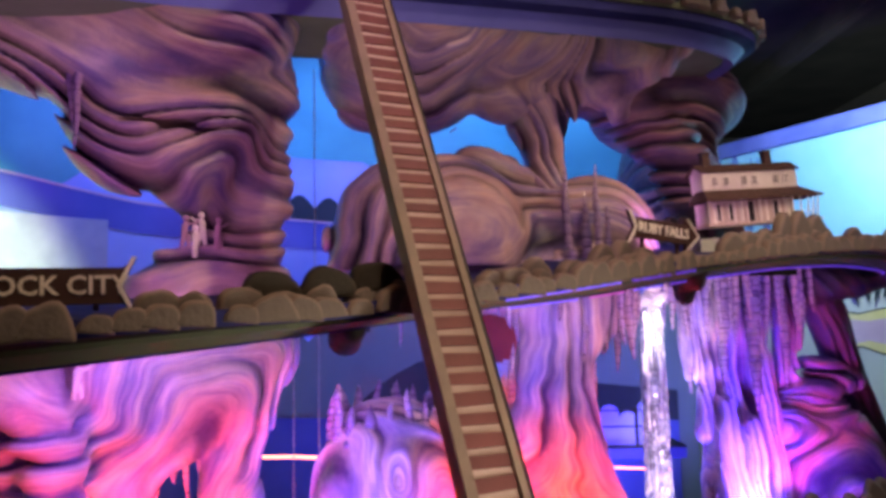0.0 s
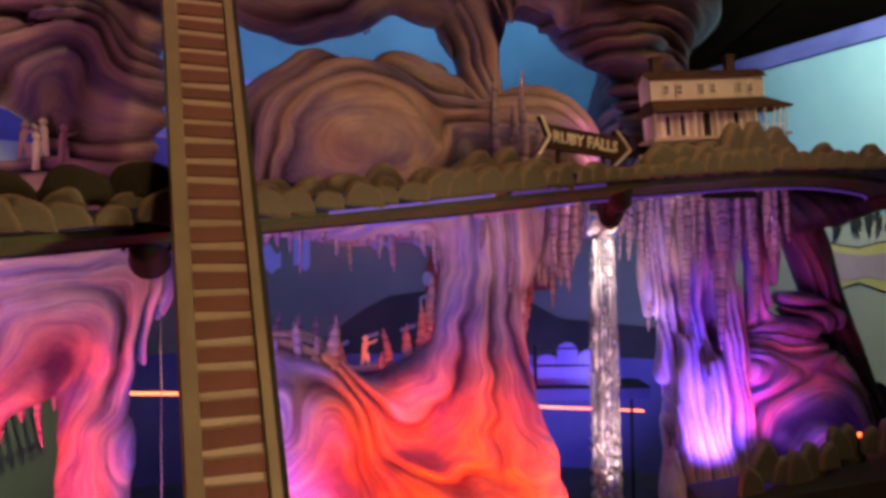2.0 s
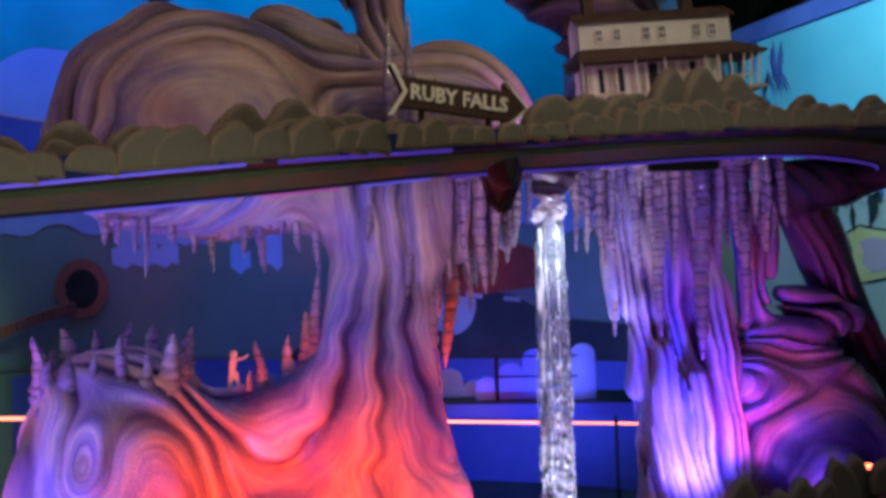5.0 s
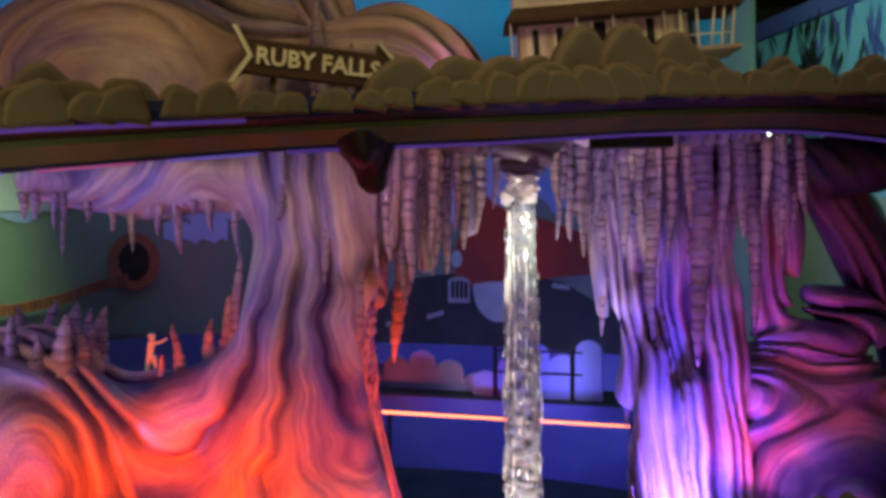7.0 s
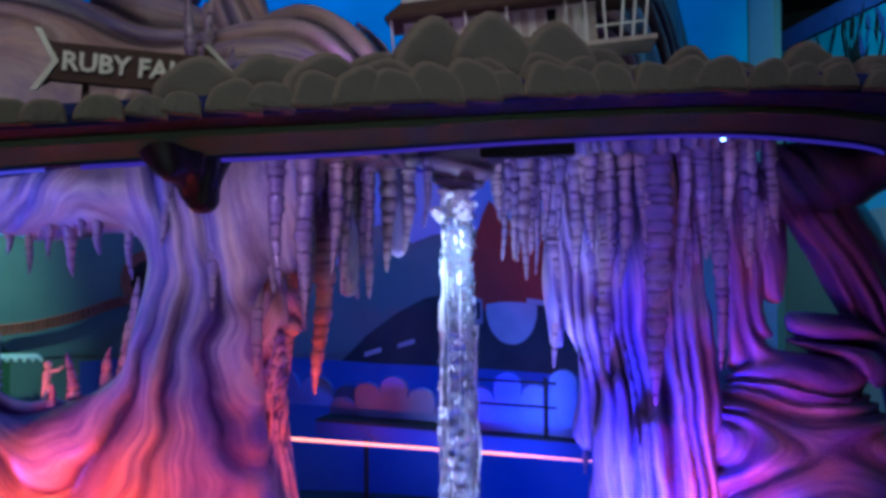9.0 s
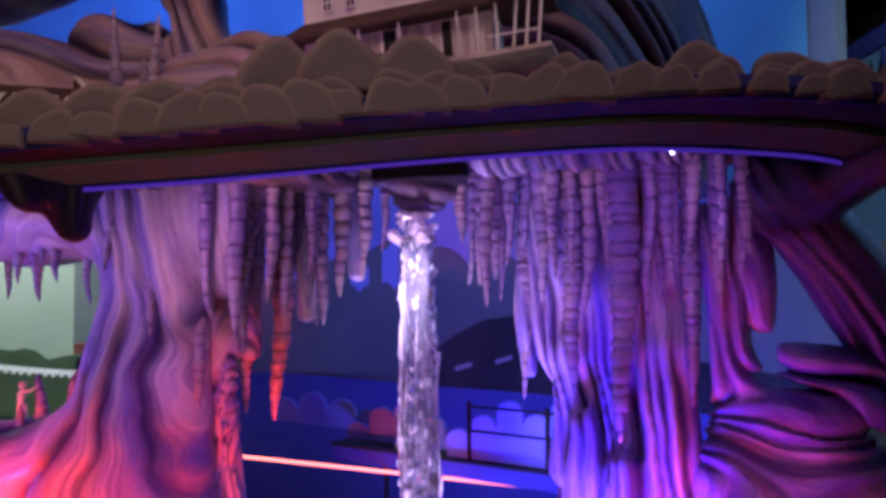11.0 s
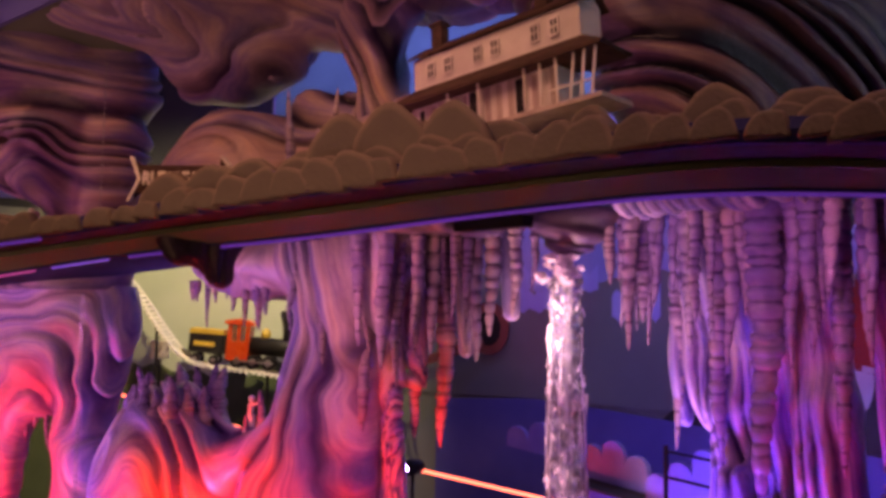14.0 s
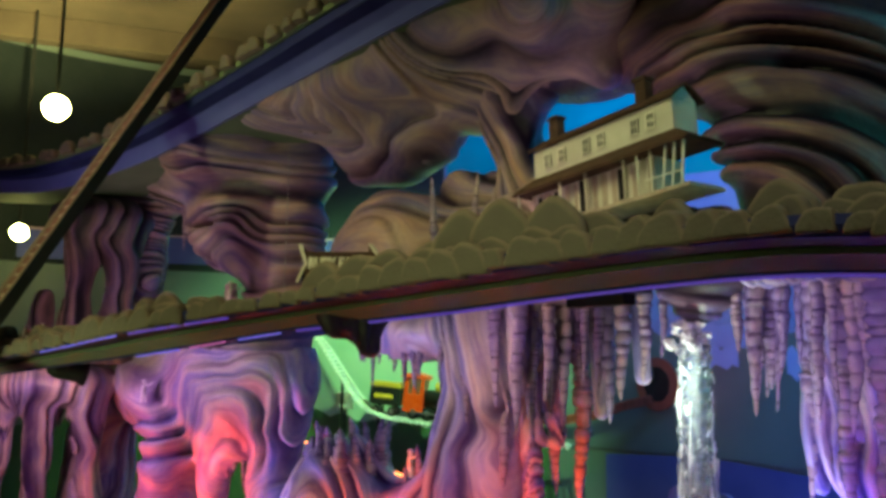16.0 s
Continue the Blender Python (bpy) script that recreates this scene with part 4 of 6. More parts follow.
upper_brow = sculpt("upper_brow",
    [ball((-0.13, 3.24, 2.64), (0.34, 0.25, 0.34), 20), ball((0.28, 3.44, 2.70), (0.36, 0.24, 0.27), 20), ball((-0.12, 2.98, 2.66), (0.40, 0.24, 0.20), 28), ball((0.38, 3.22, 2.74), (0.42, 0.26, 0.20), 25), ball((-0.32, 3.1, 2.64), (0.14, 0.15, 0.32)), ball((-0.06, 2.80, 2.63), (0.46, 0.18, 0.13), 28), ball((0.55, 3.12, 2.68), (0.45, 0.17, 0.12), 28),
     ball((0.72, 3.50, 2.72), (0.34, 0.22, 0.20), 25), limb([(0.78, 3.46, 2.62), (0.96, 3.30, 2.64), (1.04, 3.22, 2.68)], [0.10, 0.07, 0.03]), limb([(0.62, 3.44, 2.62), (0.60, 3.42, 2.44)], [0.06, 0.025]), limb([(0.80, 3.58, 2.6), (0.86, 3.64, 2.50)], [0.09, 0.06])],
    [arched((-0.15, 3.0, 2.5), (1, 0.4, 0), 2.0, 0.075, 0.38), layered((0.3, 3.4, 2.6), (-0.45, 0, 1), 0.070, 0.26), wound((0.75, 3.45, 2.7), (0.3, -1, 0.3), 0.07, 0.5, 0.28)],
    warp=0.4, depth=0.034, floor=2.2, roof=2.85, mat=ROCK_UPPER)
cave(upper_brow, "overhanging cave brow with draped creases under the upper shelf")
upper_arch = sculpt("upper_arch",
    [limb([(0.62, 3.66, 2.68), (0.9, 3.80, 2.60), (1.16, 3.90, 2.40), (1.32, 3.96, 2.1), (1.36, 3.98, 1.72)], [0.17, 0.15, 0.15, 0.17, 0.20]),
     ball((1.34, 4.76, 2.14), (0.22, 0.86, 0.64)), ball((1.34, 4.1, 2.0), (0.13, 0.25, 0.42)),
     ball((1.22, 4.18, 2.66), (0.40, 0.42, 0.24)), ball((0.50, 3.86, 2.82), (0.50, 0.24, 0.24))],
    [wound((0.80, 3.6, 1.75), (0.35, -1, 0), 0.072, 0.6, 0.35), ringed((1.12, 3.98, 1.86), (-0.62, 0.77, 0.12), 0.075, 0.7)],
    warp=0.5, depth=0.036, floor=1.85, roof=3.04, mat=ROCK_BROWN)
cave(upper_arch, "broad ringed cave arch behind the model house")

west_low = sculpt("west_curtain",
    [ball((-1.62, 1.74, 1.40), (0.22, 0.34, 0.13)), ball((-1.66, 1.34, 1.36), (0.22, 0.30, 0.12)), limb([(-1.52, 1.93, 1.4), (-1.50, 1.95, 1.0), (-1.42, 1.98, 0.4), (-1.40, 2.0, 0.0)], [0.10, 0.06, 0.12, 0.2]), limb([(-1.60, 1.70, 1.4), (-1.60, 1.69, 0.9), (-1.58, 1.68, 0.0)], [0.10, 0.055, 0.14]), limb([(-1.62, 1.50, 1.4), (-1.62, 1.50, 0.8), (-1.60, 1.5, 0.0)], [0.09, 0.05, 0.12]), limb([(-1.66, 1.28, 1.4), (-1.66, 1.26, 0.8), (-1.66, 1.26, 0.0)], [0.10, 0.07, 0.14])],
    [draped((-1.6, 1.6, 1.2), 14, 0.8), layered((-1.5, 1.7, 1.0), (0, 1, 0.15), 0.055, 0.6)], melt=0.06, warp=0.6, depth=0.022, floor=0.0, roof=1.52)
cave(west_low, "thin flowstone columns and curtain at the cave's end")
west_up = sculpt("west_columns",
    [ball((-1.56, 1.94, 2.28), (0.20, 0.26, 0.12)), limb([(-1.50, 2.06, 2.25), (-1.50, 2.06, 1.9), (-1.48, 2.04, 1.52)], [0.12, 0.08, 0.10]), limb([(-1.52, 1.86, 2.25), (-1.50, 1.85, 1.85), (-1.48, 1.84, 1.52)], [0.10, 0.055, 0.09]), limb([(-1.56, 1.68, 1.85), (-1.54, 1.66, 1.52)], [0.03, 0.09])],
    [draped((-1.55, 1.8, 2.0), 12, 0.8), layered((-1.5, 1.8, 1.9), (0, 1, 0.2), 0.055, 0.5)], melt=0.05, warp=0.7, depth=0.022, floor=1.5, roof=2.42, mat=ROCK_BROWN)
cave(west_up, "group of dark ribbed columns standing on the shelf")

for k in range(9):
    u = k / 8
    plant(BUSHES[(2, 4, 5)[k % 3]], Vector((1.16 + 0.20 * u, 3.96 + 0.06 * u, 2.52 - 0.34 * u * u)), 30, "tan carved foam bush on top of the cave arch", "bushes on the arch", 0.8)

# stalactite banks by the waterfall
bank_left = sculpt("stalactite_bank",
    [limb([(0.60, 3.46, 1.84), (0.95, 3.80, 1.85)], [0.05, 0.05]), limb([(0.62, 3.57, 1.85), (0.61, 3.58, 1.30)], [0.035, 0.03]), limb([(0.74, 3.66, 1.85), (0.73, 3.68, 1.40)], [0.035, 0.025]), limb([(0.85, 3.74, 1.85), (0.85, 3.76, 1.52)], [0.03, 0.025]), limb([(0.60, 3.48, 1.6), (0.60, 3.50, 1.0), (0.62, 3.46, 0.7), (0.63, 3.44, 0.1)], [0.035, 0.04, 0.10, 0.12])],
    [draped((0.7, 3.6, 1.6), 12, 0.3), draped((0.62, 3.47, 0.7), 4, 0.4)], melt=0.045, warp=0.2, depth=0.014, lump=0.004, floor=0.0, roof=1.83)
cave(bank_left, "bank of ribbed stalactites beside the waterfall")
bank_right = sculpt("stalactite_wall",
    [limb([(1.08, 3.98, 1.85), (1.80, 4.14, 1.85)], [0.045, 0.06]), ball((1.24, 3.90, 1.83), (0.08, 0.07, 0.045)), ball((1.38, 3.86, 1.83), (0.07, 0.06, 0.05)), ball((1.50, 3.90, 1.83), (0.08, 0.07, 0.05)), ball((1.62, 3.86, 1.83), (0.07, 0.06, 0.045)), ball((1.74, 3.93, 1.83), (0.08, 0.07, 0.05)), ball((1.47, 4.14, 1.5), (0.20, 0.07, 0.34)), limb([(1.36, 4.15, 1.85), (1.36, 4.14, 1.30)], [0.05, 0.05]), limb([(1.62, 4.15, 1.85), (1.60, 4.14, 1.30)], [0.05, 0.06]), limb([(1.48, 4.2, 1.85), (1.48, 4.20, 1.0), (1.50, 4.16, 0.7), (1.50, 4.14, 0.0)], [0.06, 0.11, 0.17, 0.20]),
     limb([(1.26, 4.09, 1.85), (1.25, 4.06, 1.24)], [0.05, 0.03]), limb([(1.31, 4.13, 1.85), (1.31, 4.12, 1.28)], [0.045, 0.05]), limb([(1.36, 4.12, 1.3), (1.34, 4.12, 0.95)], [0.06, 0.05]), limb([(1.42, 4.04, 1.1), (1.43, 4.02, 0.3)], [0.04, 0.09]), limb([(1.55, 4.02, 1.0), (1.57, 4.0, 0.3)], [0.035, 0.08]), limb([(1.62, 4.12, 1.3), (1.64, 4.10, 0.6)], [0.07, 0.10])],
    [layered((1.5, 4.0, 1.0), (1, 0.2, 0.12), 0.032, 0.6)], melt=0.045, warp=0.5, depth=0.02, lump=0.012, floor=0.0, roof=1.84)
cave(bank_right, "blue-lit stalactite wall and column by the waterfall")
rock_east = sculpt("swirled_boulder",
    [ball((1.98, 4.26, 0.64), (0.34, 0.30, 0.48)), ball((1.80, 4.20, 0.86), (0.14, 0.16, 0.26)), ball((1.92, 4.26, 1.12), (0.18, 0.15, 0.085), 20), ball((2.10, 4.28, 1.18), (0.15, 0.14, 0.075), -15), ball((2.02, 4.26, 1.28), (0.13, 0.10, 0.07), 25), limb([(1.78, 4.14, 1.66), (1.80, 4.2, 1.1)], [0.06, 0.05]), limb([(1.86, 4.16, 1.70), (1.86, 4.2, 1.40)], [0.08, 0.03])],
    [ringed((2.02, 3.98, 0.56), (0.2, -1, 0.1), 0.075, 0.40, 0.85), layered((2.0, 4.25, 1.25), (0.25, 0.3, 1), 0.045, 0.16), layered((1.8, 4.2, 1.4), (1, 0, 0.2), 0.05, 0.2)],
    melt=0.04, warp=0.5, depth=0.032, lump=0.014, floor=0.0, roof=1.80, mat=ROCK_BLUE)
cave(rock_east, "violet swirled boulder topped with layered slabs")
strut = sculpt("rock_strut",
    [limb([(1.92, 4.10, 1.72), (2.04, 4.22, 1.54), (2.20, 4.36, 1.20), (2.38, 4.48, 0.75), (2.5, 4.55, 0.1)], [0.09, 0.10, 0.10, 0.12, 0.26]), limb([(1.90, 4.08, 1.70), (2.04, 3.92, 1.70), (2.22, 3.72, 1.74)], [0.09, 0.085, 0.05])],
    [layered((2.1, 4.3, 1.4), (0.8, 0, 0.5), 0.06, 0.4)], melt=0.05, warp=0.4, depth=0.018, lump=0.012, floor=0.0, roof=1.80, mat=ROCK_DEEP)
cave(strut, "dark slanting rock strut under the shelf's end")
for k in range(13):
    u = k / 12
    plant(BUSHES_DARK[k % 2], Vector((2.02 + 0.36 * u, 4.20 + 0.27 * u, 1.62 - 0.78 * u)), 20, "small dark foam bush along the slanting strut", "bushes along the strut", 0.95)
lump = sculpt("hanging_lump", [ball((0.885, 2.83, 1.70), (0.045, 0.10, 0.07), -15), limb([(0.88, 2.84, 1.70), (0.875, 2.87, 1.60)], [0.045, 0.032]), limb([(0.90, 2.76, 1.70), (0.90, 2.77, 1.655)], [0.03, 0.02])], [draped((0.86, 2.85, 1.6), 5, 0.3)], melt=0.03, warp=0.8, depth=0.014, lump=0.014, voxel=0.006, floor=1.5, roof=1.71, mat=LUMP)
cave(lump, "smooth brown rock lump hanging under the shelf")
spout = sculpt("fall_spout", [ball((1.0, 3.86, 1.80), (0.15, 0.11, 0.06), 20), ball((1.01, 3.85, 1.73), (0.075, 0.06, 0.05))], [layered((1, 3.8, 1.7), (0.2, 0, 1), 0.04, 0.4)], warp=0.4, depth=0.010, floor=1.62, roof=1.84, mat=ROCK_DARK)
cave(spout, "smooth rock ledge over the waterfall")


def stalactite_mesh(seed, length, r0, sides=11):
    """A tapering ribbed icicle of plaster, pointing down from its origin."""
    r = random.Random(seed)
    bm = bmesh.new()
    n = max(16, round(length / 0.006))
    bx, by = r.uniform(-0.02, 0.02), r.uniform(-0.02, 0.02)
    rings, vals, start, span, fat = [], [], 0.0, r.uniform(0.016, 0.034), 1.0
    for k in range(n + 1):
        u = k / n
        if length * u > start + span:
            start, span, fat = start + span, r.uniform(0.010, 0.048), r.uniform(0.84, 1.18)
        v = min(1, (length * u - start) / span)
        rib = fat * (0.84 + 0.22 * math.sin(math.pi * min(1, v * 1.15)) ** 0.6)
        # grooves between ribs get their shade in the colour, through the ridge values
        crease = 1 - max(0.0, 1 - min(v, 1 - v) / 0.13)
        rad = r0 * max(0.06, (1 - u) ** 0.5) * rib
        ring = []
        for j in range(sides):
            a = math.tau * j / sides
            q = rad * (1 + 0.09 * math.sin(3 * a + seed + 2 * u) + r.uniform(-0.07, 0.07))
            ring.append(bm.verts.new((q * math.cos(a) + bx * u * u + 0.004 * math.sin(9 * u + seed), q * math.sin(a) + by * u * u, -length * u + r.uniform(-0.002, 0.002))))
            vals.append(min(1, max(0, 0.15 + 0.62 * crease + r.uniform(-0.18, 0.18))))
        rings.append(ring)
    for a, b in zip(rings, rings[1:]):
        for j in range(sides):
            bm.faces.new((a[(j + 1) % sides], a[j], b[j], b[(j + 1) % sides]))
    bm.faces.new(rings[0]), bm.faces.new(rings[-1][::-1])
    bmesh.ops.recalc_face_normals(bm, faces=bm.faces)
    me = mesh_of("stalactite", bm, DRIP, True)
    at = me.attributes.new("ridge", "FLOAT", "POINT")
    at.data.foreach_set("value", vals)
    return me


ICICLES = {l: [stalactite_mesh(k + int(l * 90), l, 0.023 + 0.003 * (k % 3)) for k in range(5)] for l in (0.12, 0.24, 0.4, 0.65)}


def stalactite(parent, x, y, top, tip, girth=1.0, k=0, flip=False):
    want = abs(top - tip)
    l = min(ICICLES, key=lambda q: abs(math.log(q / want)))
    ob = new("stalagmite" if flip else "stalactite", ICICLES[l][k % 5])
    ob.parent = parent
    ob.matrix_basis = pose(x, y, top, 180 if flip else 0, 0, 40 * k) @ Matrix.Diagonal((girth, girth, want / l, 1))
    return ob


TIPS_LEFT = [(0.622, 3.387, 1.078, 1.35), (0.673, 3.641, 1.095, 1.7), (0.804, 3.657, 1.375, 1.0), (0.738, 3.709, 1.367, 1.0), (0.60, 3.56, 1.12, 1.5), (0.70, 3.52, 1.38, 1.0), (0.90, 3.74, 1.50, 0.9), (0.86, 3.68, 1.45, 1.0), (0.66, 3.44, 1.42, 0.9), (0.76, 3.58, 1.48, 0.8), (0.94, 3.78, 1.58, 0.7), (0.56, 3.38, 1.45, 0.9), (0.82, 3.62, 1.52, 0.8)]
TIPS_RIGHT = [(1.245, 4.045, 1.155, 1.2), (1.354, 4.10, 0.823, 1.5), (1.563, 3.98, 1.073, 1.7), (1.733, 4.02, 1.169, 1.3), (1.199, 3.969, 1.50, 1.2), (1.42, 3.99, 1.15, 1.5), (1.48, 3.97, 1.40, 1.0), (1.10, 3.92, 1.60, 0.8), (1.15, 3.95, 1.56, 0.9), (1.33, 3.98, 1.42, 1.0), (1.64, 3.98, 1.38, 1.0), (1.68, 3.97, 1.48, 0.9), (1.80, 4.0, 1.46, 0.8), (1.25, 3.96, 1.54, 0.9), (1.38, 3.95, 1.50, 0.9), (1.52, 3.95, 1.52, 0.9), (1.76, 3.95, 1.56, 0.8), (1.86, 4.0, 1.55, 0.8)]
rs = random.Random(11)
TIPS_LEFT += [(0.74, 3.30, 1.42, 1.1), (0.79, 3.36, 1.36, 1.2), (0.76, 3.42, 1.30, 1.1), (0.84, 3.44, 1.44, 0.9), (0.82, 3.50, 1.40, 1.0), (0.88, 3.54, 1.50, 0.8)]
TIPS_LEFT += [(0.54, 3.24, 1.44, 1.1), (0.60, 3.27, 1.36, 1.3), (0.66, 3.31, 1.48, 1.0), (0.70, 3.36, 1.40, 1.2), (0.48, 3.22, 1.52, 0.9)]
for k in range(16):
    u = rs.random()
    TIPS_LEFT.append((0.58 + 0.38 * u + rs.uniform(-0.03, 0.03), 3.42 + 0.36 * u + rs.uniform(-0.04, 0.02), rs.uniform(1.40, 1.66), rs.uniform(0.5, 0.9)))
for k in range(24):
    u = rs.random()
    TIPS_RIGHT.append((1.08 + 0.80 * u, 3.92 + 0.10 * u + rs.uniform(-0.03, 0.05), rs.uniform(1.42, 1.68), rs.uniform(0.5, 0.95)))
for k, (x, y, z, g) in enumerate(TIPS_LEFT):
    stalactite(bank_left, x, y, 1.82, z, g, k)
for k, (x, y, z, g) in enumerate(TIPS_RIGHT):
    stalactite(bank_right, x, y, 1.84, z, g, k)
for k in range(22):
    u = k / 21
    stalactite(west_low, -1.58 + rs.uniform(-0.08, 0.06), 1.15 + 0.85 * u, 1.36, 1.20 + rs.uniform(-0.12, 0.05), rs.uniform(0.5, 0.9), k)
# icicles along the canopy's lower edge, and spires on the dome and the saddle
for k in range(17):
    u = k / 16
    stalactite(flow_col, -0.28 + 0.62 * u, 3.14 + 0.10 * u + rs.uniform(-0.04, 0.04), 1.62, (1.56, 1.53, 1.50, 1.44)[k % 4] + rs.uniform(-0.02, 0.02), rs.uniform(0.4, 0.75), k)
for k in range(17):
    a = math.tau * k / 17
    x, y = -0.22 + 0.20 * math.cos(a), 3.04 + 0.15 * math.sin(a)
    stalactite(flow_col, x, y, 1.08, 1.28 + rs.uniform(-0.05, 0.03), rs.uniform(0.95, 1.4), k, True)
for k, (x, y, z) in enumerate(((0.13, 3.25, 1.24), (0.19, 3.29, 1.25), (0.25, 3.31, 1.32), (0.10, 3.20, 1.16), (0.28, 3.30, 1.44))):
    stalactite(flow_col, x, y, 1.00, z, 1.1, k, True)
for k in range(20):
    u = k / 19
    stalactite(left_low, -1.34 + 0.60 * u, 2.36 + 0.42 * u + rs.uniform(-0.05, 0.04), 1.20, 0.98 + rs.uniform(-0.10, 0.07), rs.uniform(0.6, 1.05), k)
for k, (x, y, z, g) in enumerate(((0.63, 3.138, 2.152, 0.9), (0.535, 3.30, 2.211, 0.9), (0.60, 3.22, 2.06, 0.8), (0.68, 3.2, 2.0, 0.8), (0.50, 3.36, 2.12, 0.8))):
    stalactite(upper_mid, x, y, 1.72, z, g, k, True)
for k, (x, y, z) in enumerate(((-1.107, 2.36, 2.07), (-1.14, 2.38, 2.15))):
    stalactite(upper_left, x, y, 2.34, z, 0.6, k)

# ---------------------------------------------------------------- neon line
bm = bmesh.new()
tube(bm, [(-3.1, 2.3, 1.13), (-2.06, 3.02, 1.06), (-0.658, 3.525, 0.963), (0.4, 4.49, 0.75), (1.53, 5.53, 0.52)], 0.006, 8)
tagged(part("neon_tube", bm, NEON, smooth=True), "thin glowing salmon-pink neon tube running behind the caves", "neon light")

# ---------------------------------------------------------------- model house
hx = math.degrees(math.atan2(3.408 - 3.28, 1.561 - 1.111))
house = empty("model_house", Matrix.Translation((1.117, 3.27, 1.915)) @ pose(0, 0, 0, 0, -4.3, hx))
W, D = 0.475, 0.085
bm = bmesh.new()
prism(bm, [(0, 0.14), (W, 0.14), (W, 0.220), (0, 0.220)], 0.0, D)
part("upper_wall", bm, WHITE, house, "white-painted upper storey")
bm = bmesh.new()
box(bm, 0.005, W - 0.05, -0.016, D, 0.0, 0.093)
lower = part("lower_wall", bm, WHITE, house, "worn cream lower storey")
rh = random.Random(4)
for k in range(26):
    x0 = 0.006 + k * 0.0161
    bm = bmesh.new()
    box(bm, x0, x0 + 0.0150, -0.0195, -0.0165, 0.002, 0.090 - rh.uniform(0, 0.004))
    part("plank", bm, (PLANK, WHITE, PLANK)[rh.randrange(3)], lower)
bm = bmesh.new()
loft(bm, [[(x, -0.010, 0.226), (x, D / 2, 0.262), (x, D + 0.02, 0.226), (x, D + 0.02, 0.2205), (x, D / 2, 0.256), (x, -0.010, 0.2205)] for x in (-0.012, W + 0.012)])
part("roof", bm, ROOF, house, "dark brown gabled roof")
for x in (0.0, W):
    bm = bmesh.new()
    loft(bm, [[(xx, 0.002, 0.2202), (xx, D / 2, 0.254), (xx, D - 0.002, 0.2202)] for xx in (x - 0.002, x + 0.002)])
    part("gable", bm, WHITE, house)
bm = bmesh.new()
loft(bm, [[(-0.03, -0.060, 0.094), (W + 0.075, -0.060, 0.094), (W + 0.075, D * 0.8, 0.094), (-0.03, D * 0.8, 0.094)], [(-0.03, -0.060, 0.100), (W + 0.08, -0.060, 0.100), (W + 0.08, D * 0.8, 0.100), (-0.03, D * 0.8, 0.100)], [(-0.003, -0.001, 0.145), (W + 0.003, -0.001, 0.145), (W + 0.003, D * 0.7, 0.145), (-0.003, D * 0.7, 0.145)]])
part("porch_roof", bm, ROOF, house, "dark brown porch roof sloping on two sides")
bm = bmesh.new()
box(bm, -0.03, W + 0.07, -0.052, D * 0.8, -0.010, -0.001)
part("porch_floor", bm, PLANK, house)
for k, x in enumerate((-0.018, 0.145, 0.235, 0.36, 0.40, 0.44, 0.47, 0.495, 0.52)):
    bm = bmesh.new()
    lean = 0.014 if k > 5 else 0.0
    tube(bm, [(x, -0.046, 0.0), (x + lean, -0.046, 0.095)], 0.0032, 6)
    part("porch_post", bm, WHITE, house)
bm = bmesh.new()
tube(bm, [(0.42, -0.046, 0.03), (0.525, -0.046, 0.03)], 0.0022, 6)
part("porch_railing", bm, WHITE, house)
for x in (0.06, 0.115, 0.205, 0.255, 0.365, 0.415):
    bm = bmesh.new()
    box(bm, x - 0.011, x + 0.011, -0.0045, -0.0005, 0.164, 0.199)
    win = part("window", bm, BLACK, house, "small dark window in a white frame")
    bm = bmesh.new()
    for x0, x1, z0, z1 in ((x - 0.013, x - 0.009, 0.161, 0.202), (x + 0.009, x + 0.013, 0.161, 0.202), (x - 0.009, x + 0.009, 0.161, 0.165), (x - 0.009, x + 0.009, 0.198, 0.202), (x - 0.0012, x + 0.0012, 0.165, 0.198), (x - 0.009, x - 0.0012, 0.180, 0.183), (x + 0.0012, x + 0.009, 0.180, 0.183)):
        box(bm, x0, x1, -0.008, -0.0046, z0, z1)
    part("frame", bm, WHITE, win)
for x, w, z0, z1 in ((0.045, 0.016, 0.012, 0.080), (0.105, 0.018, 0.012, 0.080), (0.205, 0.030, 0.003, 0.088), (0.33, 0.020, 0.012, 0.085)):
    bm = bmesh.new()
    box(bm, x - w / 2, x + w / 2, -0.0235, -0.0197, z0, z1)
    door = part("doorway", bm, BLACK, house, "dark open doorway")
    for x0 in (x - w / 2 - 0.0052, x + w / 2 + 0.0002):
        part("jamb", box(bmesh.new(), x0, x0 + 0.005, -0.0245, -0.0197, z0, z1 + 0.003), WHITE, door)
for x in (0.035, W - 0.13):
    bm = bmesh.new()
    box(bm, x, x + 0.034, D / 2 - 0.015, D / 2 + 0.015, 0.235, 0.305, 0.002)
    box(bm, x - 0.003, x + 0.037, D / 2 - 0.018, D / 2 + 0.018, 0.3055, 0.314)
    part("chimney", bm, ROOF, house, "dark brick chimney")
tagged(house, "white two-storey model farmhouse with brown roofs and a porch", "model house")
bm = bmesh.new()
loft(bm, [[(x, y, z - 0.06), (x, y, z), (x + 0.05, y + 0.34, z + 0.01), (x + 0.05, y + 0.34, z - 0.06)] for x, y, z in ((1.02, 3.08, 1.836), (1.25, 3.17, 1.856), (1.45, 3.24, 1.872), (1.62, 3.30, 1.874))])
tagged(part("house_lawn", bm, LAWN), "pale painted lawn board under the model house", "lawn")


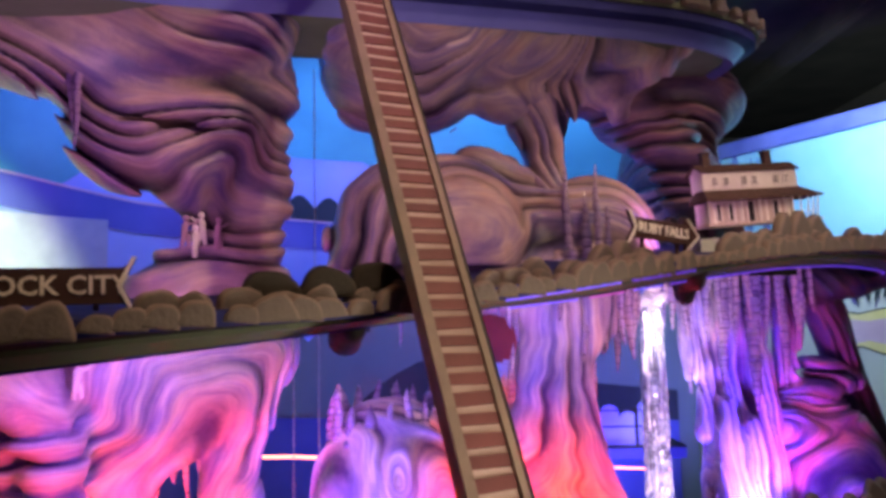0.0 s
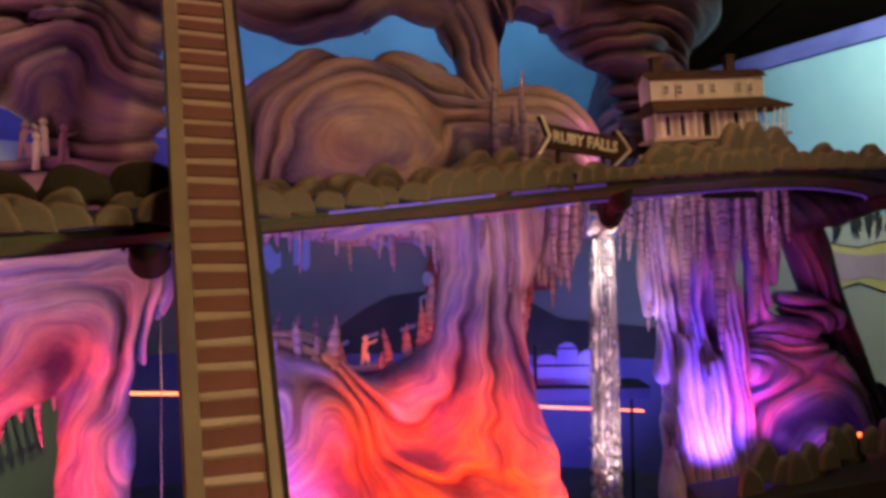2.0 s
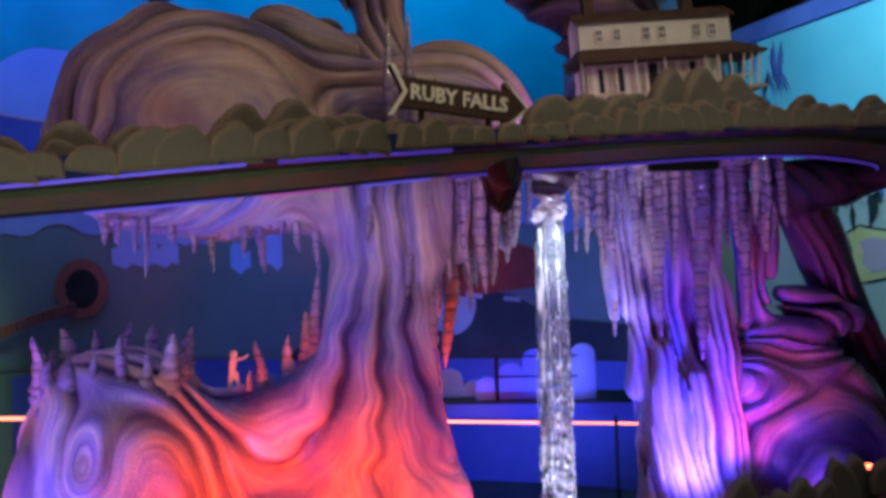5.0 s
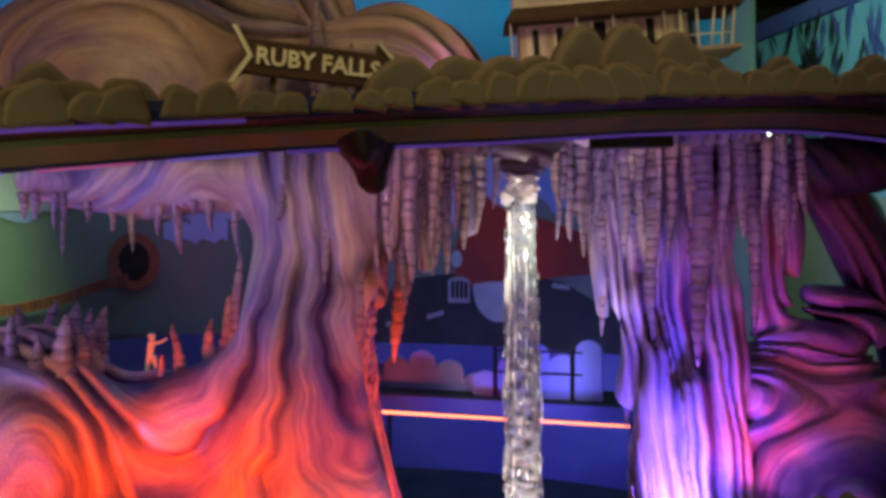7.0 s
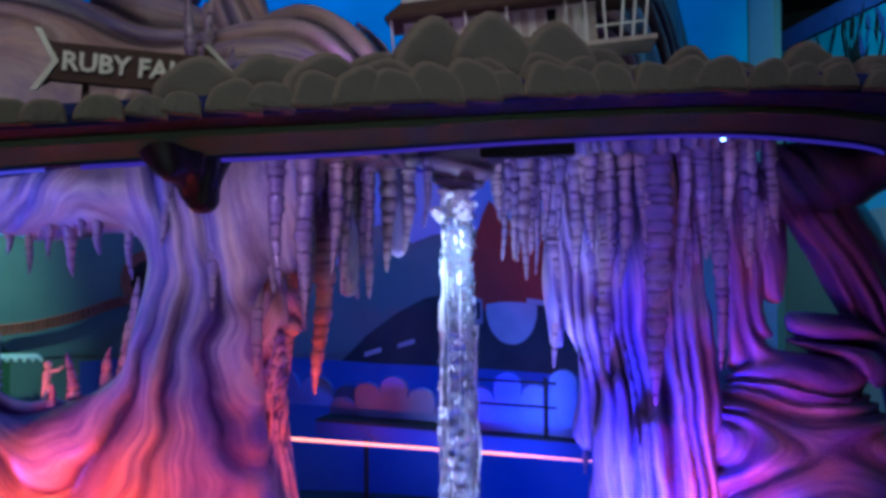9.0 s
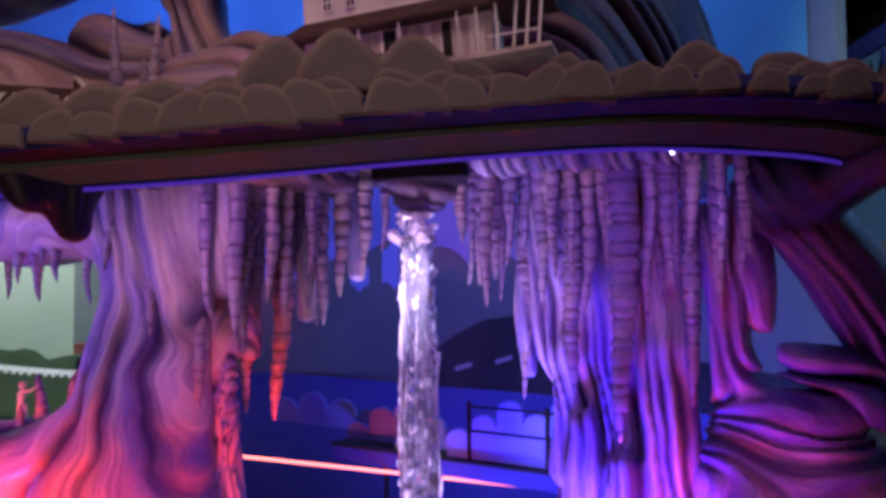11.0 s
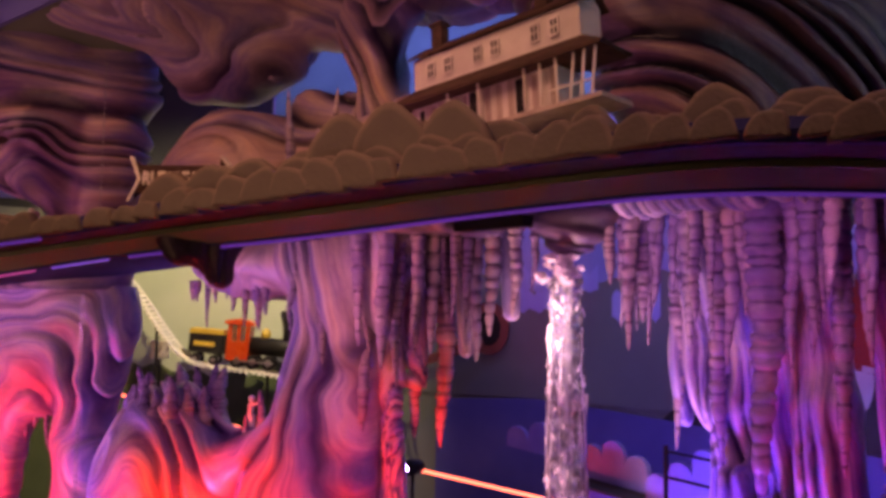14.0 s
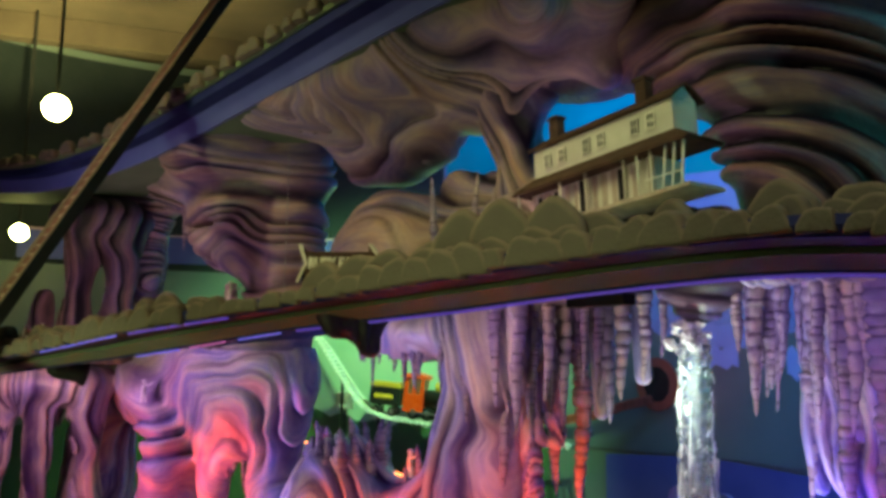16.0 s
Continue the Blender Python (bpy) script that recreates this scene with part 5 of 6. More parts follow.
# ---------------------------------------------------------------- signs
def letters(text, size, depth, mat, parent, m, label=""):
    data = bpy.data.curves.new("lettering", "FONT")
    data.body, data.size, data.extrude, data.align_x, data.align_y = text, size, depth, "CENTER", "CENTER"
    data.resolution_u, data.offset = 2, 0.0013
    tmp = new("lettering_source", data)
    me = bpy.data.meshes.new_from_object(tmp.evaluated_get(bpy.context.evaluated_depsgraph_get()))
    bpy.data.objects.remove(tmp)
    me.name = "lettering"
    me.materials.clear()
    me.materials.append(mat)
    ob = new("lettering", me)
    ob.parent = parent
    ob.matrix_basis = m
    return tagged(ob, label) if label else ob


def sign(words, m, half, tall, size, flip, label):
    ob = empty("arrow_sign", m)
    k = -1 if flip else 1
    out = [(-half * k, -tall), ((half - 0.03) * k, -tall), ((half - 0.03) * k, -tall * 1.55), ((half + 0.03) * k, 0), ((half - 0.03) * k, tall * 1.55), ((half - 0.03) * k, tall), (-half * k, tall), ((-half - 0.03) * k, tall * 1.55), ((-half + 0.002) * k, 0), ((-half - 0.03) * k, -tall * 1.55)]
    part("board", prism(bmesh.new(), out, 0.0, 0.014, 0.002), SIGN, ob, "dark brown arrow board")
    for x in (half - 0.03, -half - 0.03):
        bm = bmesh.new()
        t = 0.011
        prism(bm, [(x * k, tall * 1.6), ((x + 0.06) * k - (0 if x > 0 else 0.026 * k), 0), (x * k, -tall * 1.6), ((x + t) * k, -tall * 1.6), ((x + 0.06 + t) * k - (0 if x > 0 else 0.026 * k), 0), ((x + t) * k, tall * 1.6)], -0.004, 0.005)
        part("chevron", bm, WHITE, ob, "white painted chevron")
    letters(words, size, 0.002, WHITE, ob, pose(0, -0.003, 0.0, 90, 0, 0), "white block lettering")
    for x in (-half * 0.6, half * 0.6):
        part("stake", box(bmesh.new(), x - 0.006, x + 0.006, 0.0145, 0.024, -tall - 0.09, tall), SIGN, ob)
    return tagged(ob, label, "sign")


sd = math.degrees(math.atan2(2.894 - 2.703, 0.947 - 0.645))
sign("RUBY FALLS", Matrix.Translation((0.795, 2.790, 1.836)) @ pose(0, 0, 0, 0, 4, sd), 0.148, 0.036, 0.048, False, "brown arrow sign reading RUBY FALLS among the bushes")
sign("ROCK CITY", Matrix.Translation((-0.865, 1.75, 1.615)) @ pose(0, 0, 0, 0, -1, 22), 0.145, 0.042, 0.060, True, "brown arrow sign reading ROCK CITY among the bushes")

# ---------------------------------------------------------------- waterfall of clear film
m, t, b = material("clear_film", 0.12)
b.inputs["Base Color"].default_value = (0.86, 0.86, 0.95, 1)
b.inputs["Transmission Weight"].default_value = 0.85
b.inputs["IOR"].default_value = 1.25
FILM = m
m, t, b = material("white_foam", 0.35)
b.inputs["Base Color"].default_value = (0.88, 0.88, 0.92, 1)
FOAM = m
fall = empty("waterfall", pose(1.01, 3.835, 0.0))
rw = random.Random(5)
bm = bmesh.new()
rows = []
for i in range(130):
    z = 1.62 - i * 0.0124
    spread = 0.041 + 0.020 * (1.62 - z) / 1.6
    rows.append([(spread * (1 + 0.16 * math.sin(5 * a + 7 * z) + rw.uniform(-0.26, 0.26)) * math.cos(a), spread * (1 + 0.16 * math.cos(4 * a + 9 * z) + rw.uniform(-0.26, 0.26)) * math.sin(a), z + rw.uniform(-0.003, 0.003)) for a in (math.tau * j / 12 for j in range(12))])
loft(bm, rows)
part("core", bm, FILM, fall, "crinkled clear core", smooth=False)
for k in range(44):
    a, r0, w = rw.uniform(0, math.tau), rw.uniform(0.036, 0.054), rw.uniform(0.003, 0.009)
    top = 1.62 - rw.uniform(0, 0.5)
    n = rw.randint(18, 50)
    rows = []
    for i in range(n):
        z = top - i * 0.02
        if z < 0.01:
            break
        q = r0 * (1 + 0.45 * (1.62 - z) / 1.6) + 0.004 * math.sin(17 * z + k)
        aa = a + 0.10 * math.sin(5 * z + k)
        tw = aa + 1.57 + 0.8 * math.sin(23 * z + 2 * k)
        c = Vector((q * math.cos(aa), q * math.sin(aa), z))
        d = Vector((math.cos(tw), math.sin(tw), 0)) * w * (0.6 + 0.5 * math.sin(31 * z + k))
        nrm = Vector((-d.y, d.x, 0)).normalized() * 0.001
        rows.append([c - d - nrm, c + d - nrm, c + d + nrm, c - d + nrm])
    # every third strand is white, drawing bright streaks of light on the film
    part("strand", loft(bmesh.new(), rows), FOAM if k % 3 == 0 else FILM, fall, "bright twisted strand of film")
# white flakes added as the film's sparkle highlights
bm = bmesh.new()
for k in range(420):
    a, z = rw.uniform(0, math.tau), 1.62 * (1 - rw.random() ** 0.8) + 0.01
    q = rw.uniform(0.040, 0.054) * (1 + 0.45 * (1.62 - z) / 1.6)
    l, w, tw = rw.uniform(0.004, 0.015), rw.uniform(0.0012, 0.0042), a + 1.57 + rw.uniform(-0.7, 0.7)
    c, d, up = Vector((q * math.cos(a), q * math.sin(a), z)), Vector((math.cos(tw), math.sin(tw), 0)) * w, Vector((rw.uniform(-0.3, 0.3), rw.uniform(-0.3, 0.3), 1)) * l
    o = Vector((math.cos(a), math.sin(a), 0)) * 0.001
    loft(bm, [[c - up - o, c - up * 0.9 + d, c - up + o, c - up * 0.9 - d], [c + up - o, c + up * 0.9 + d, c + up + o, c + up * 0.9 - d]])
tagged(part("film_glints", bm, FOAM, fall), "small white flakes drawn as glints on the film", kind="stuff")
for k in range(34):
    bm = bmesh.new()
    x, y, z, r = rw.uniform(-0.045, 0.045), rw.uniform(-0.06, 0.02), rw.uniform(1.60, 1.69), rw.uniform(0.008, 0.018)
    bmesh.ops.create_icosphere(bm, subdivisions=2, radius=r, matrix=Matrix.Translation((x, y, z)) @ Matrix.Diagonal((1.4, 1, 0.8, 1)))
    for v in bm.verts:
        v.co += Vector((rw.uniform(-1, 1), rw.uniform(-1, 1), rw.uniform(-1, 1))) * r * 0.35
    part("froth", bm, FOAM, fall)
tagged(fall, "model waterfall of crinkled clear film lit white and violet", "waterfall")


# ---------------------------------------------------------------- cut-out bushes by the waterfall
def cutout(name, pts, m, mat, label, thick=0.02):
    return tagged(part(name, prism(bmesh.new(), pts, 0, thick, 0.003), mat, None, m=m), label, "cut-out")


def lobes(x0, x1, base, tops):
    """An outline of round lobes from x0 to x1."""
    pts, n = [(x1, base), (x0, base)], len(tops)
    for i, h in enumerate(tops):
        xa, xb = x0 + (x1 - x0) * i / n, x0 + (x1 - x0) * (i + 1) / n
        for k in range(9):
            a = math.pi * (1 - k / 8)
            pts.append(((xa + xb) / 2 + (xb - xa) / 2 * math.cos(a) * 0.98, h + (xb - xa) * 0.38 * math.sin(a)))
    return pts[::-1]


cutout("bush_cutout", lobes(0.10, 0.72, 0.835, (0.86, 0.93, 0.96, 0.92, 0.87)), pose(0, 4.60, 0), CUTOUT, "blue-lit flat bush cut-out behind the waterfall")
cutout("bush_cutout", lobes(0.66, 1.20, 0.835, (0.90, 0.96, 1.02, 0.98, 1.04)), pose(0, 4.52, 0), CUTOUT, "blue-lit flat bush cut-out behind the waterfall")
cutout("bush_cutout", lobes(-0.5, 0.2, 0.835, (0.88, 0.92, 0.90, 0.87)), pose(0, 4.75, 0), CUTOUT, "blue-lit flat bush cut-out behind the waterfall")
cutout("bush_cutout", lobes(2.12, 2.62, 0.3, (0.70, 0.76, 0.72, 0.78)), pose(0, 4.62, 0), PURPLE, "purple flat bush cut-out beside the boulder")
ground = empty("stage_board", pose(0.3, 4.64, 0))
part("front", box(bmesh.new(), -0.2, 1.05, -0.14, -0.12, 0.765, 0.8215), LAKE, ground)
for x in (-0.1, 1.0):
    part("post", box(bmesh.new(), x - 0.008, x + 0.008, 0.10, 0.116, 0.0, 0.8215), HILL, ground)
part("top", box(bmesh.new(), -0.2, 1.05, -0.15, 0.14, 0.822, 0.835, 0.004), HILL, ground, "dark top board")
tagged(ground, "thin dark blue stage board behind the waterfall", "stage board")
rail = empty("stage_railing", pose(1.08, 4.42, 0.60))
for x in (0.0, -0.32):
    part("post", tube(bmesh.new(), [(x, 0.1, 0.235), (x, 0.1, 0.45)], 0.009, 8), BLACK, rail)
for z in (0.34, 0.43):
    part("bar", tube(bmesh.new(), [(-0.33, 0.1, z), (0.04, 0.1, z)], 0.005, 6), BLACK, rail)
tagged(rail, "thin black model railing behind the waterfall", "railing")

# lower stage with grey bushes
for k in range(16):
    u = k / 15
    x, y = 1.48 + 0.95 * u, 3.42 + 0.22 * u
    plant(BUSHES_GREY[k % 3], Vector((x, y + rb.uniform(-0.05, 0.05), 0.60 + 0.20 * u + rb.uniform(-0.02, 0.03))), 15, "grey carved foam bush on the lower stage", "bushes on the lower stage", 0.95, 1.7)
low = tagged(part("lower_stage", prism(bmesh.new(), [(1.3, 0), (2.7, 0), (2.7, 0.80), (1.3, 0.56)], 3.30, 3.64), HILL, None), "dark sloping lower stage below the shelf", "stage")
led = tagged(part("red_marker_lamp", box(bmesh.new(), 1.985, 2.02, 3.66, 3.69, 0.745, 0.757, 0.003), glow("red_marker_glow", (1.0, 0.12, 0.06), 8), None), "small glowing red marker lamp on the lower stage", "lamp")
part("foot", box(bmesh.new(), 2.0, 2.006, 3.672, 3.678, 0.0, 0.7449), BLACK, led)

# ---------------------------------------------------------------- pale panel's painting
pd = Vector((3.6 - 2.25, 4.6 - 6.9, 0))
plen = pd.length
pd.normalize()
PM = Matrix.Translation((2.25, 6.9, 0)) @ Matrix((pd, Vector((-pd.y, pd.x, 0)), UP)).transposed().to_4x4()


def on_panel(name, pts, mat, off, label):
    ob = part(name, prism(bmesh.new(), pts, -off, -off + 0.003), mat, None, m=PM)
    return tagged(ob, label, "mural", kind="structure")


on_panel("panel_meadow", [(-1.35, 0), (plen - 0.01, 0), (plen - 0.01, 1.80), (1.9, 1.72), (1.4, 1.80), (0.9, 1.70), (0.4, 1.78), (-0.4, 1.72), (-1.35, 1.76)], GREYGREEN, 0.005, "grey-green painted meadow on the pale panel")
shape = [(1.12, 1.56), (1.20, 1.60), (1.32, 1.57), (1.45, 1.55), (1.60, 1.58), (1.80, 1.60), (2.2, 1.58), (2.2, 1.22), (1.80, 1.25), (1.60, 1.28), (1.45, 1.33), (1.32, 1.29), (1.20, 1.27), (1.13, 1.36), (1.15, 1.46)]
on_panel("panel_ribbon", [(x - 0.012 if x < 1.2 else x, z + (0.012 if z > 1.4 else -0.012)) for x, z in shape], BLACK, 0.009, "dark outline of a painted ribbon on the pale panel")
on_panel("panel_ribbon", shape, OCHRE, 0.013, "ochre painted ribbon on the pale panel")
on_panel("panel_ribbon", [(1.20 + (x - 1.12) * 0.95, 1.425 + (z - 1.425) * 0.62) for x, z in shape], PINK, 0.017, "pink painted centre of the ribbon on the pale panel")
rl = random.Random(2)


def leaf_spray(name, count, u, z, length, width, mat, off, label):
    """Painted hanging leaves, each a thin pointed blade laid on the panel."""
    bm = bmesh.new()
    for k in range(count):
        l, w, a = rl.uniform(*length), rl.uniform(*width), rl.uniform(-0.5, 0.5)
        d, v = Vector((math.sin(a), 0, -math.cos(a))), Vector((math.cos(a), 0, math.sin(a)))
        c = Vector((rl.uniform(*u), -off - 0.0001 * k, rl.uniform(*z)))
        bm.faces.new([bm.verts.new(p) for p in (c, c + d * l * 0.4 + v * w, c + d * l, c + d * l * 0.4 - v * w)])
    return tagged(part(name, bm, mat, None, m=PM), label, "mural", kind="structure")


leaf_spray("panel_leaves", 120, (0.75, 2.5), (1.74, 2.04), (0.08, 0.20), (0.012, 0.03), HILL, 0.021, "dark painted leaves hanging across the pale panel")
leaf_spray("panel_leaves", 60, (0.75, 2.5), (1.80, 2.08), (0.05, 0.12), (0.012, 0.026), UPPER_BLUE, 0.035, "blue painted leaves hanging across the pale panel")
leaf_spray("panel_leaves", 40, (0.75, 2.5), (1.80, 2.06), (0.03, 0.07), (0.008, 0.016), WHITE, 0.043, "white painted leaves hanging across the pale panel")
leaf_spray("panel_fronds", 130, (-1.2, 0.75), (2.05, 2.95), (0.12, 0.36), (0.008, 0.022), UPPER_BLUE, 0.021, "blue painted fronds hanging down the pale panel")
leaf_spray("panel_fronds", 60, (-1.2, 0.6), (2.35, 2.98), (0.10, 0.30), (0.010, 0.026), HILL, 0.036, "dark painted fronds hanging down the pale panel")
part_top = tagged(part("panel_cornice", box(bmesh.new(), -1.40, plen + 0.02, -0.03, 0.0, 2.90, 3.02), UPPER_BLUE, None, m=PM), "deep blue cornice along the panel's top", "trim", kind="structure")

# ---------------------------------------------------------------- model train
TA = 150.0
tr = Matrix.Translation(on_wall(154.8, 1.05, 0.36)) @ pose(0, 0, 0, 0, 4.5, TA - 90)
loco = empty("model_train", tr @ pose(-0.20, 0, 0.03) @ Matrix.Diagonal((0.92, 1.0, 1.05, 1)))


def tpart(name, bm, mat, label="", smooth=False, parent=None):
    return part(name, bm, mat, parent or loco, label, smooth)


bm = bmesh.new()
box(bm, 0.0, 0.26, -0.07, 0.07, 0.09, 0.22, 0.006)
tpart("tender", bm, BLACK, "black tender")
bm = bmesh.new()
prism(bm, [(-0.01, 0.221), (0.27, 0.221), (0.25, 0.255), (0.01, 0.255)], -0.075, 0.075, 0.004)
tpart("tender_load", bm, BRASS, "yellow top of the tender")
bm = bmesh.new()
box(bm, 0.04, 0.20, -0.0745, -0.0705, 0.14, 0.17)
tpart("name_bar", bm, BRASS, "plain dull bar where the tender is lettered")
bm = bmesh.new()
for x0, x1, z0, z1 in ((0.29, 0.46, 0.06, 0.19), (0.29, 0.325, 0.19, 0.30), (0.36, 0.39, 0.19, 0.30), (0.425, 0.46, 0.19, 0.30)):
    box(bm, x0, x1, -0.075, 0.075, z0, z1)
tpart("cab", bm, LACQUER, "bright red cab with open windows")
bm = bmesh.new()
prism(bm, [(0.26, 0.301), (0.49, 0.301), (0.48, 0.325), (0.375, 0.345), (0.27, 0.325)], -0.09, 0.09, 0.004)
tpart("cab_roof", bm, LACQUER, "flaring red cab roof")
tpart("boiler", tube(bmesh.new(), [(0.46, 0, 0.165), (0.80, 0, 0.165), (0.83, 0, 0.165)], [0.062, 0.062, 0.05], 18), BLACK, "black boiler", True)
tpart("smoke_pipe", tube(bmesh.new(), [(0.73, 0, 0.22), (0.73, 0, 0.30), (0.73, 0, 0.40), (0.73, 0, 0.42)], [0.028, 0.032, 0.068, 0.055], 16), BLACK, "flared black smokestack", True)
tpart("steam_dome", tube(bmesh.new(), [(0.57, 0, 0.22), (0.57, 0, 0.27), (0.57, 0, 0.29)], [0.035, 0.035, 0.015], 14), BRASS, "yellow steam dome", True)
tpart("headlamp", tube(bmesh.new(), [(0.79, 0, 0.27), (0.86, 0, 0.27)], [0.03, 0.036], 14), WHITE, "white headlamp", True)
bm = bmesh.new()
loft(bm, [[(0.78, -0.085, 0.10), (0.78, 0.085, 0.10), (0.78, 0.085, 0.02), (0.78, -0.085, 0.02)], [(0.84, -0.08, 0.10), (0.84, 0.08, 0.10), (0.84, 0.08, 0.0), (0.84, -0.08, 0.0)], [(0.90, -0.03, 0.06), (0.90, 0.03, 0.06), (0.92, 0.03, -0.01), (0.92, -0.03, -0.01)]])
tpart("cowcatcher", bm, LACQUER, "red cowcatcher")
for x, r in ((0.06, 0.035), (0.20, 0.035), (0.38, 0.05), (0.50, 0.05), (0.62, 0.05), (0.75, 0.032)):
    for y in (-0.066, 0.066):
        wheel = tpart("wheel", tube(bmesh.new(), [(x, y - 0.007, 0.03 + r * 0.6), (x, y + 0.007, 0.03 + r * 0.6)], r, 16), BLACK)
        part("hub", tube(bmesh.new(), [(x, y - 0.011, 0.03 + r * 0.6), (x, y + 0.011, 0.03 + r * 0.6)], r * 0.5, 12), STEEL, wheel, "steel hub")
tpart("side_rod", box(bmesh.new(), 0.38, 0.66, -0.090, -0.079, 0.055, 0.067), STEEL, "steel side rod")
tagged(loco, "black and red model steam train on a trestle", "model train")

trestle = empty("curved_trestle", pose(*on_wall(155, 1.0, 0.36)))
tp = [Vector(on_wall(a, z, o)) for a, z, o in ((169, 2.05, 0.22), (166.5, 1.80, 0.24), (163.8, 1.58, 0.27), (161.5, 1.37, 0.30), (159.3, 1.20, 0.33), (156.5, 1.10, 0.36), (153, 1.065, 0.36), (148, 1.025, 0.36), (143, 0.98, 0.36), (138, 0.94, 0.34), (133, 0.92, 0.28))]
tl = curve_points(tp, 7)


def tr_part(name, bm, mat, label=""):
    ob = part(name, bm, mat, trestle, label)
    ob.matrix_parent_inverse = trestle.matrix_world.inverted()


for side in (-1, 1):
    pts = []
    for i, p in enumerate(tl):
        d = (tl[min(i + 1, len(tl) - 1)] - tl[max(i - 1, 0)]).normalized()
        pts.append(p + Vector((-d.y, d.x, 0)).normalized() * 0.080 * side + UP * 0.012)
    tr_part("rail", tube(bmesh.new(), pts, 0.009, 6), WHITE, "pale rail")
for i, p in enumerate(tl):
    d = (tl[min(i + 1, len(tl) - 1)] - tl[max(i - 1, 0)]).normalized()
    s = Vector((-d.y, d.x, 0)).normalized()
    tr_part("tie", tube(bmesh.new(), [p - s * 0.11, p + s * 0.11], 0.011, 5), WHITE)
for i in (6, 20, 34, 48, 60):
    p = tl[i]
    tr_part("support", tube(bmesh.new(), [(p.x, p.y, 0.0), (p.x, p.y, p.z - 0.01)], 0.012, 6), BLACK, "thin dark support post")
tagged(trestle, "pale model railway trestle curving down the mural wall", "railway track")
box_hut = tagged(part("track_box", box(bmesh.new(), -0.06, 0.06, -0.05, 0.05, 0, 0.13, 0.004), WHITE, None, m=Matrix.Translation(on_wall(161.6, 1.13, 0.18)) @ pose(0, 0, 0, 0, 0, 70)), "small cream box beside the trestle", "box")
part("post", box(bmesh.new(), -0.01, 0.01, -0.01, 0.01, -1.13, -0.001), BLACK, box_hut)

# ---------------------------------------------------------------- fixtures, chains and little figures
can = empty("spotlight", look((-0.23, 1.97, 1.500), (-0.5, 2.8, 1.3)))
part("barrel", tube(bmesh.new(), [(0, 0, 0.06), (0, 0, 0.03), (0, 0, -0.05), (0, 0, -0.075)], [0.022, 0.034, 0.036, 0.045], 16), BLACK, can, "black lamp barrel", True)
part("yoke", tube(bmesh.new(), [(-0.045, 0, 0), (-0.045, 0.05, 0), (0.045, 0.05, 0), (0.045, 0, 0)], 0.005, 6), BLACK, can)
tagged(can, "black spotlight clamped under the shelf", "spotlight")
bar = empty("bar_lamp", Matrix.Translation((1.39, 3.30, 1.712)) @ pose(0, 0, 0, 0, 0, 12))
part("housing", box(bmesh.new(), -0.10, 0.10, -0.02, 0.02, -0.012, 0.014, 0.004), BLACK, bar, "black housing")
part("bracket", box(bmesh.new(), -0.01, 0.01, -0.005, 0.005, 0.0141, 0.05), BLACK, bar)
tagged(bar, "black bar lamp under the shelf", "lamp")


def chain(x, y, z0, z1, label):
    ob = empty("bead_chain", pose(x, y, z0))
    part("cord", tube(bmesh.new(), [(0, 0, 0), (0, 0, z1 - z0)], 0.0016, 5), STEEL, ob)
    bm = bmesh.new()
    for k in range(int((z0 - z1) / 0.022)):
        bmesh.ops.create_icosphere(bm, subdivisions=1, radius=0.0042, matrix=Matrix.Translation((0, 0, -0.022 * k)))
    part("bead_string", bm, STEEL, ob, "small steel beads", True)
    return tagged(ob, label, "chain")


chain(-0.43, 2.74, 1.56, 0.1, "thin steel bead chain hanging under the shelf")
chain(-0.45, 2.79, 2.45, 1.62, "thin steel bead chain hanging from the upper shelf")
chain(-0.52, 2.76, 1.56, 0.1, "thin steel bead chain hanging under the shelf")


def doll(name, m, mat, label):
    bm = bmesh.new()
    tube(bm, [(-0.012, 0, 0), (-0.004, 0, 0.045), (0, 0, 0.075), (0.002, 0, 0.088)], [0.007, 0.009, 0.012, 0.006], 8)
    tube(bm, [(0.014, 0, 0.002), (0.006, 0, 0.045)], [0.006, 0.009], 8)
    tube(bm, [(0.004, 0, 0.08), (0.03, 0, 0.084), (0.045, 0, 0.095)], [0.006, 0.005, 0.004], 6)
    bmesh.ops.create_icosphere(bm, subdivisions=2, radius=0.012, matrix=Matrix.Translation((0.002, 0, 0.099)))
    return tagged(part(name, bm, mat, None, smooth=True, m=m), label, "figurine")


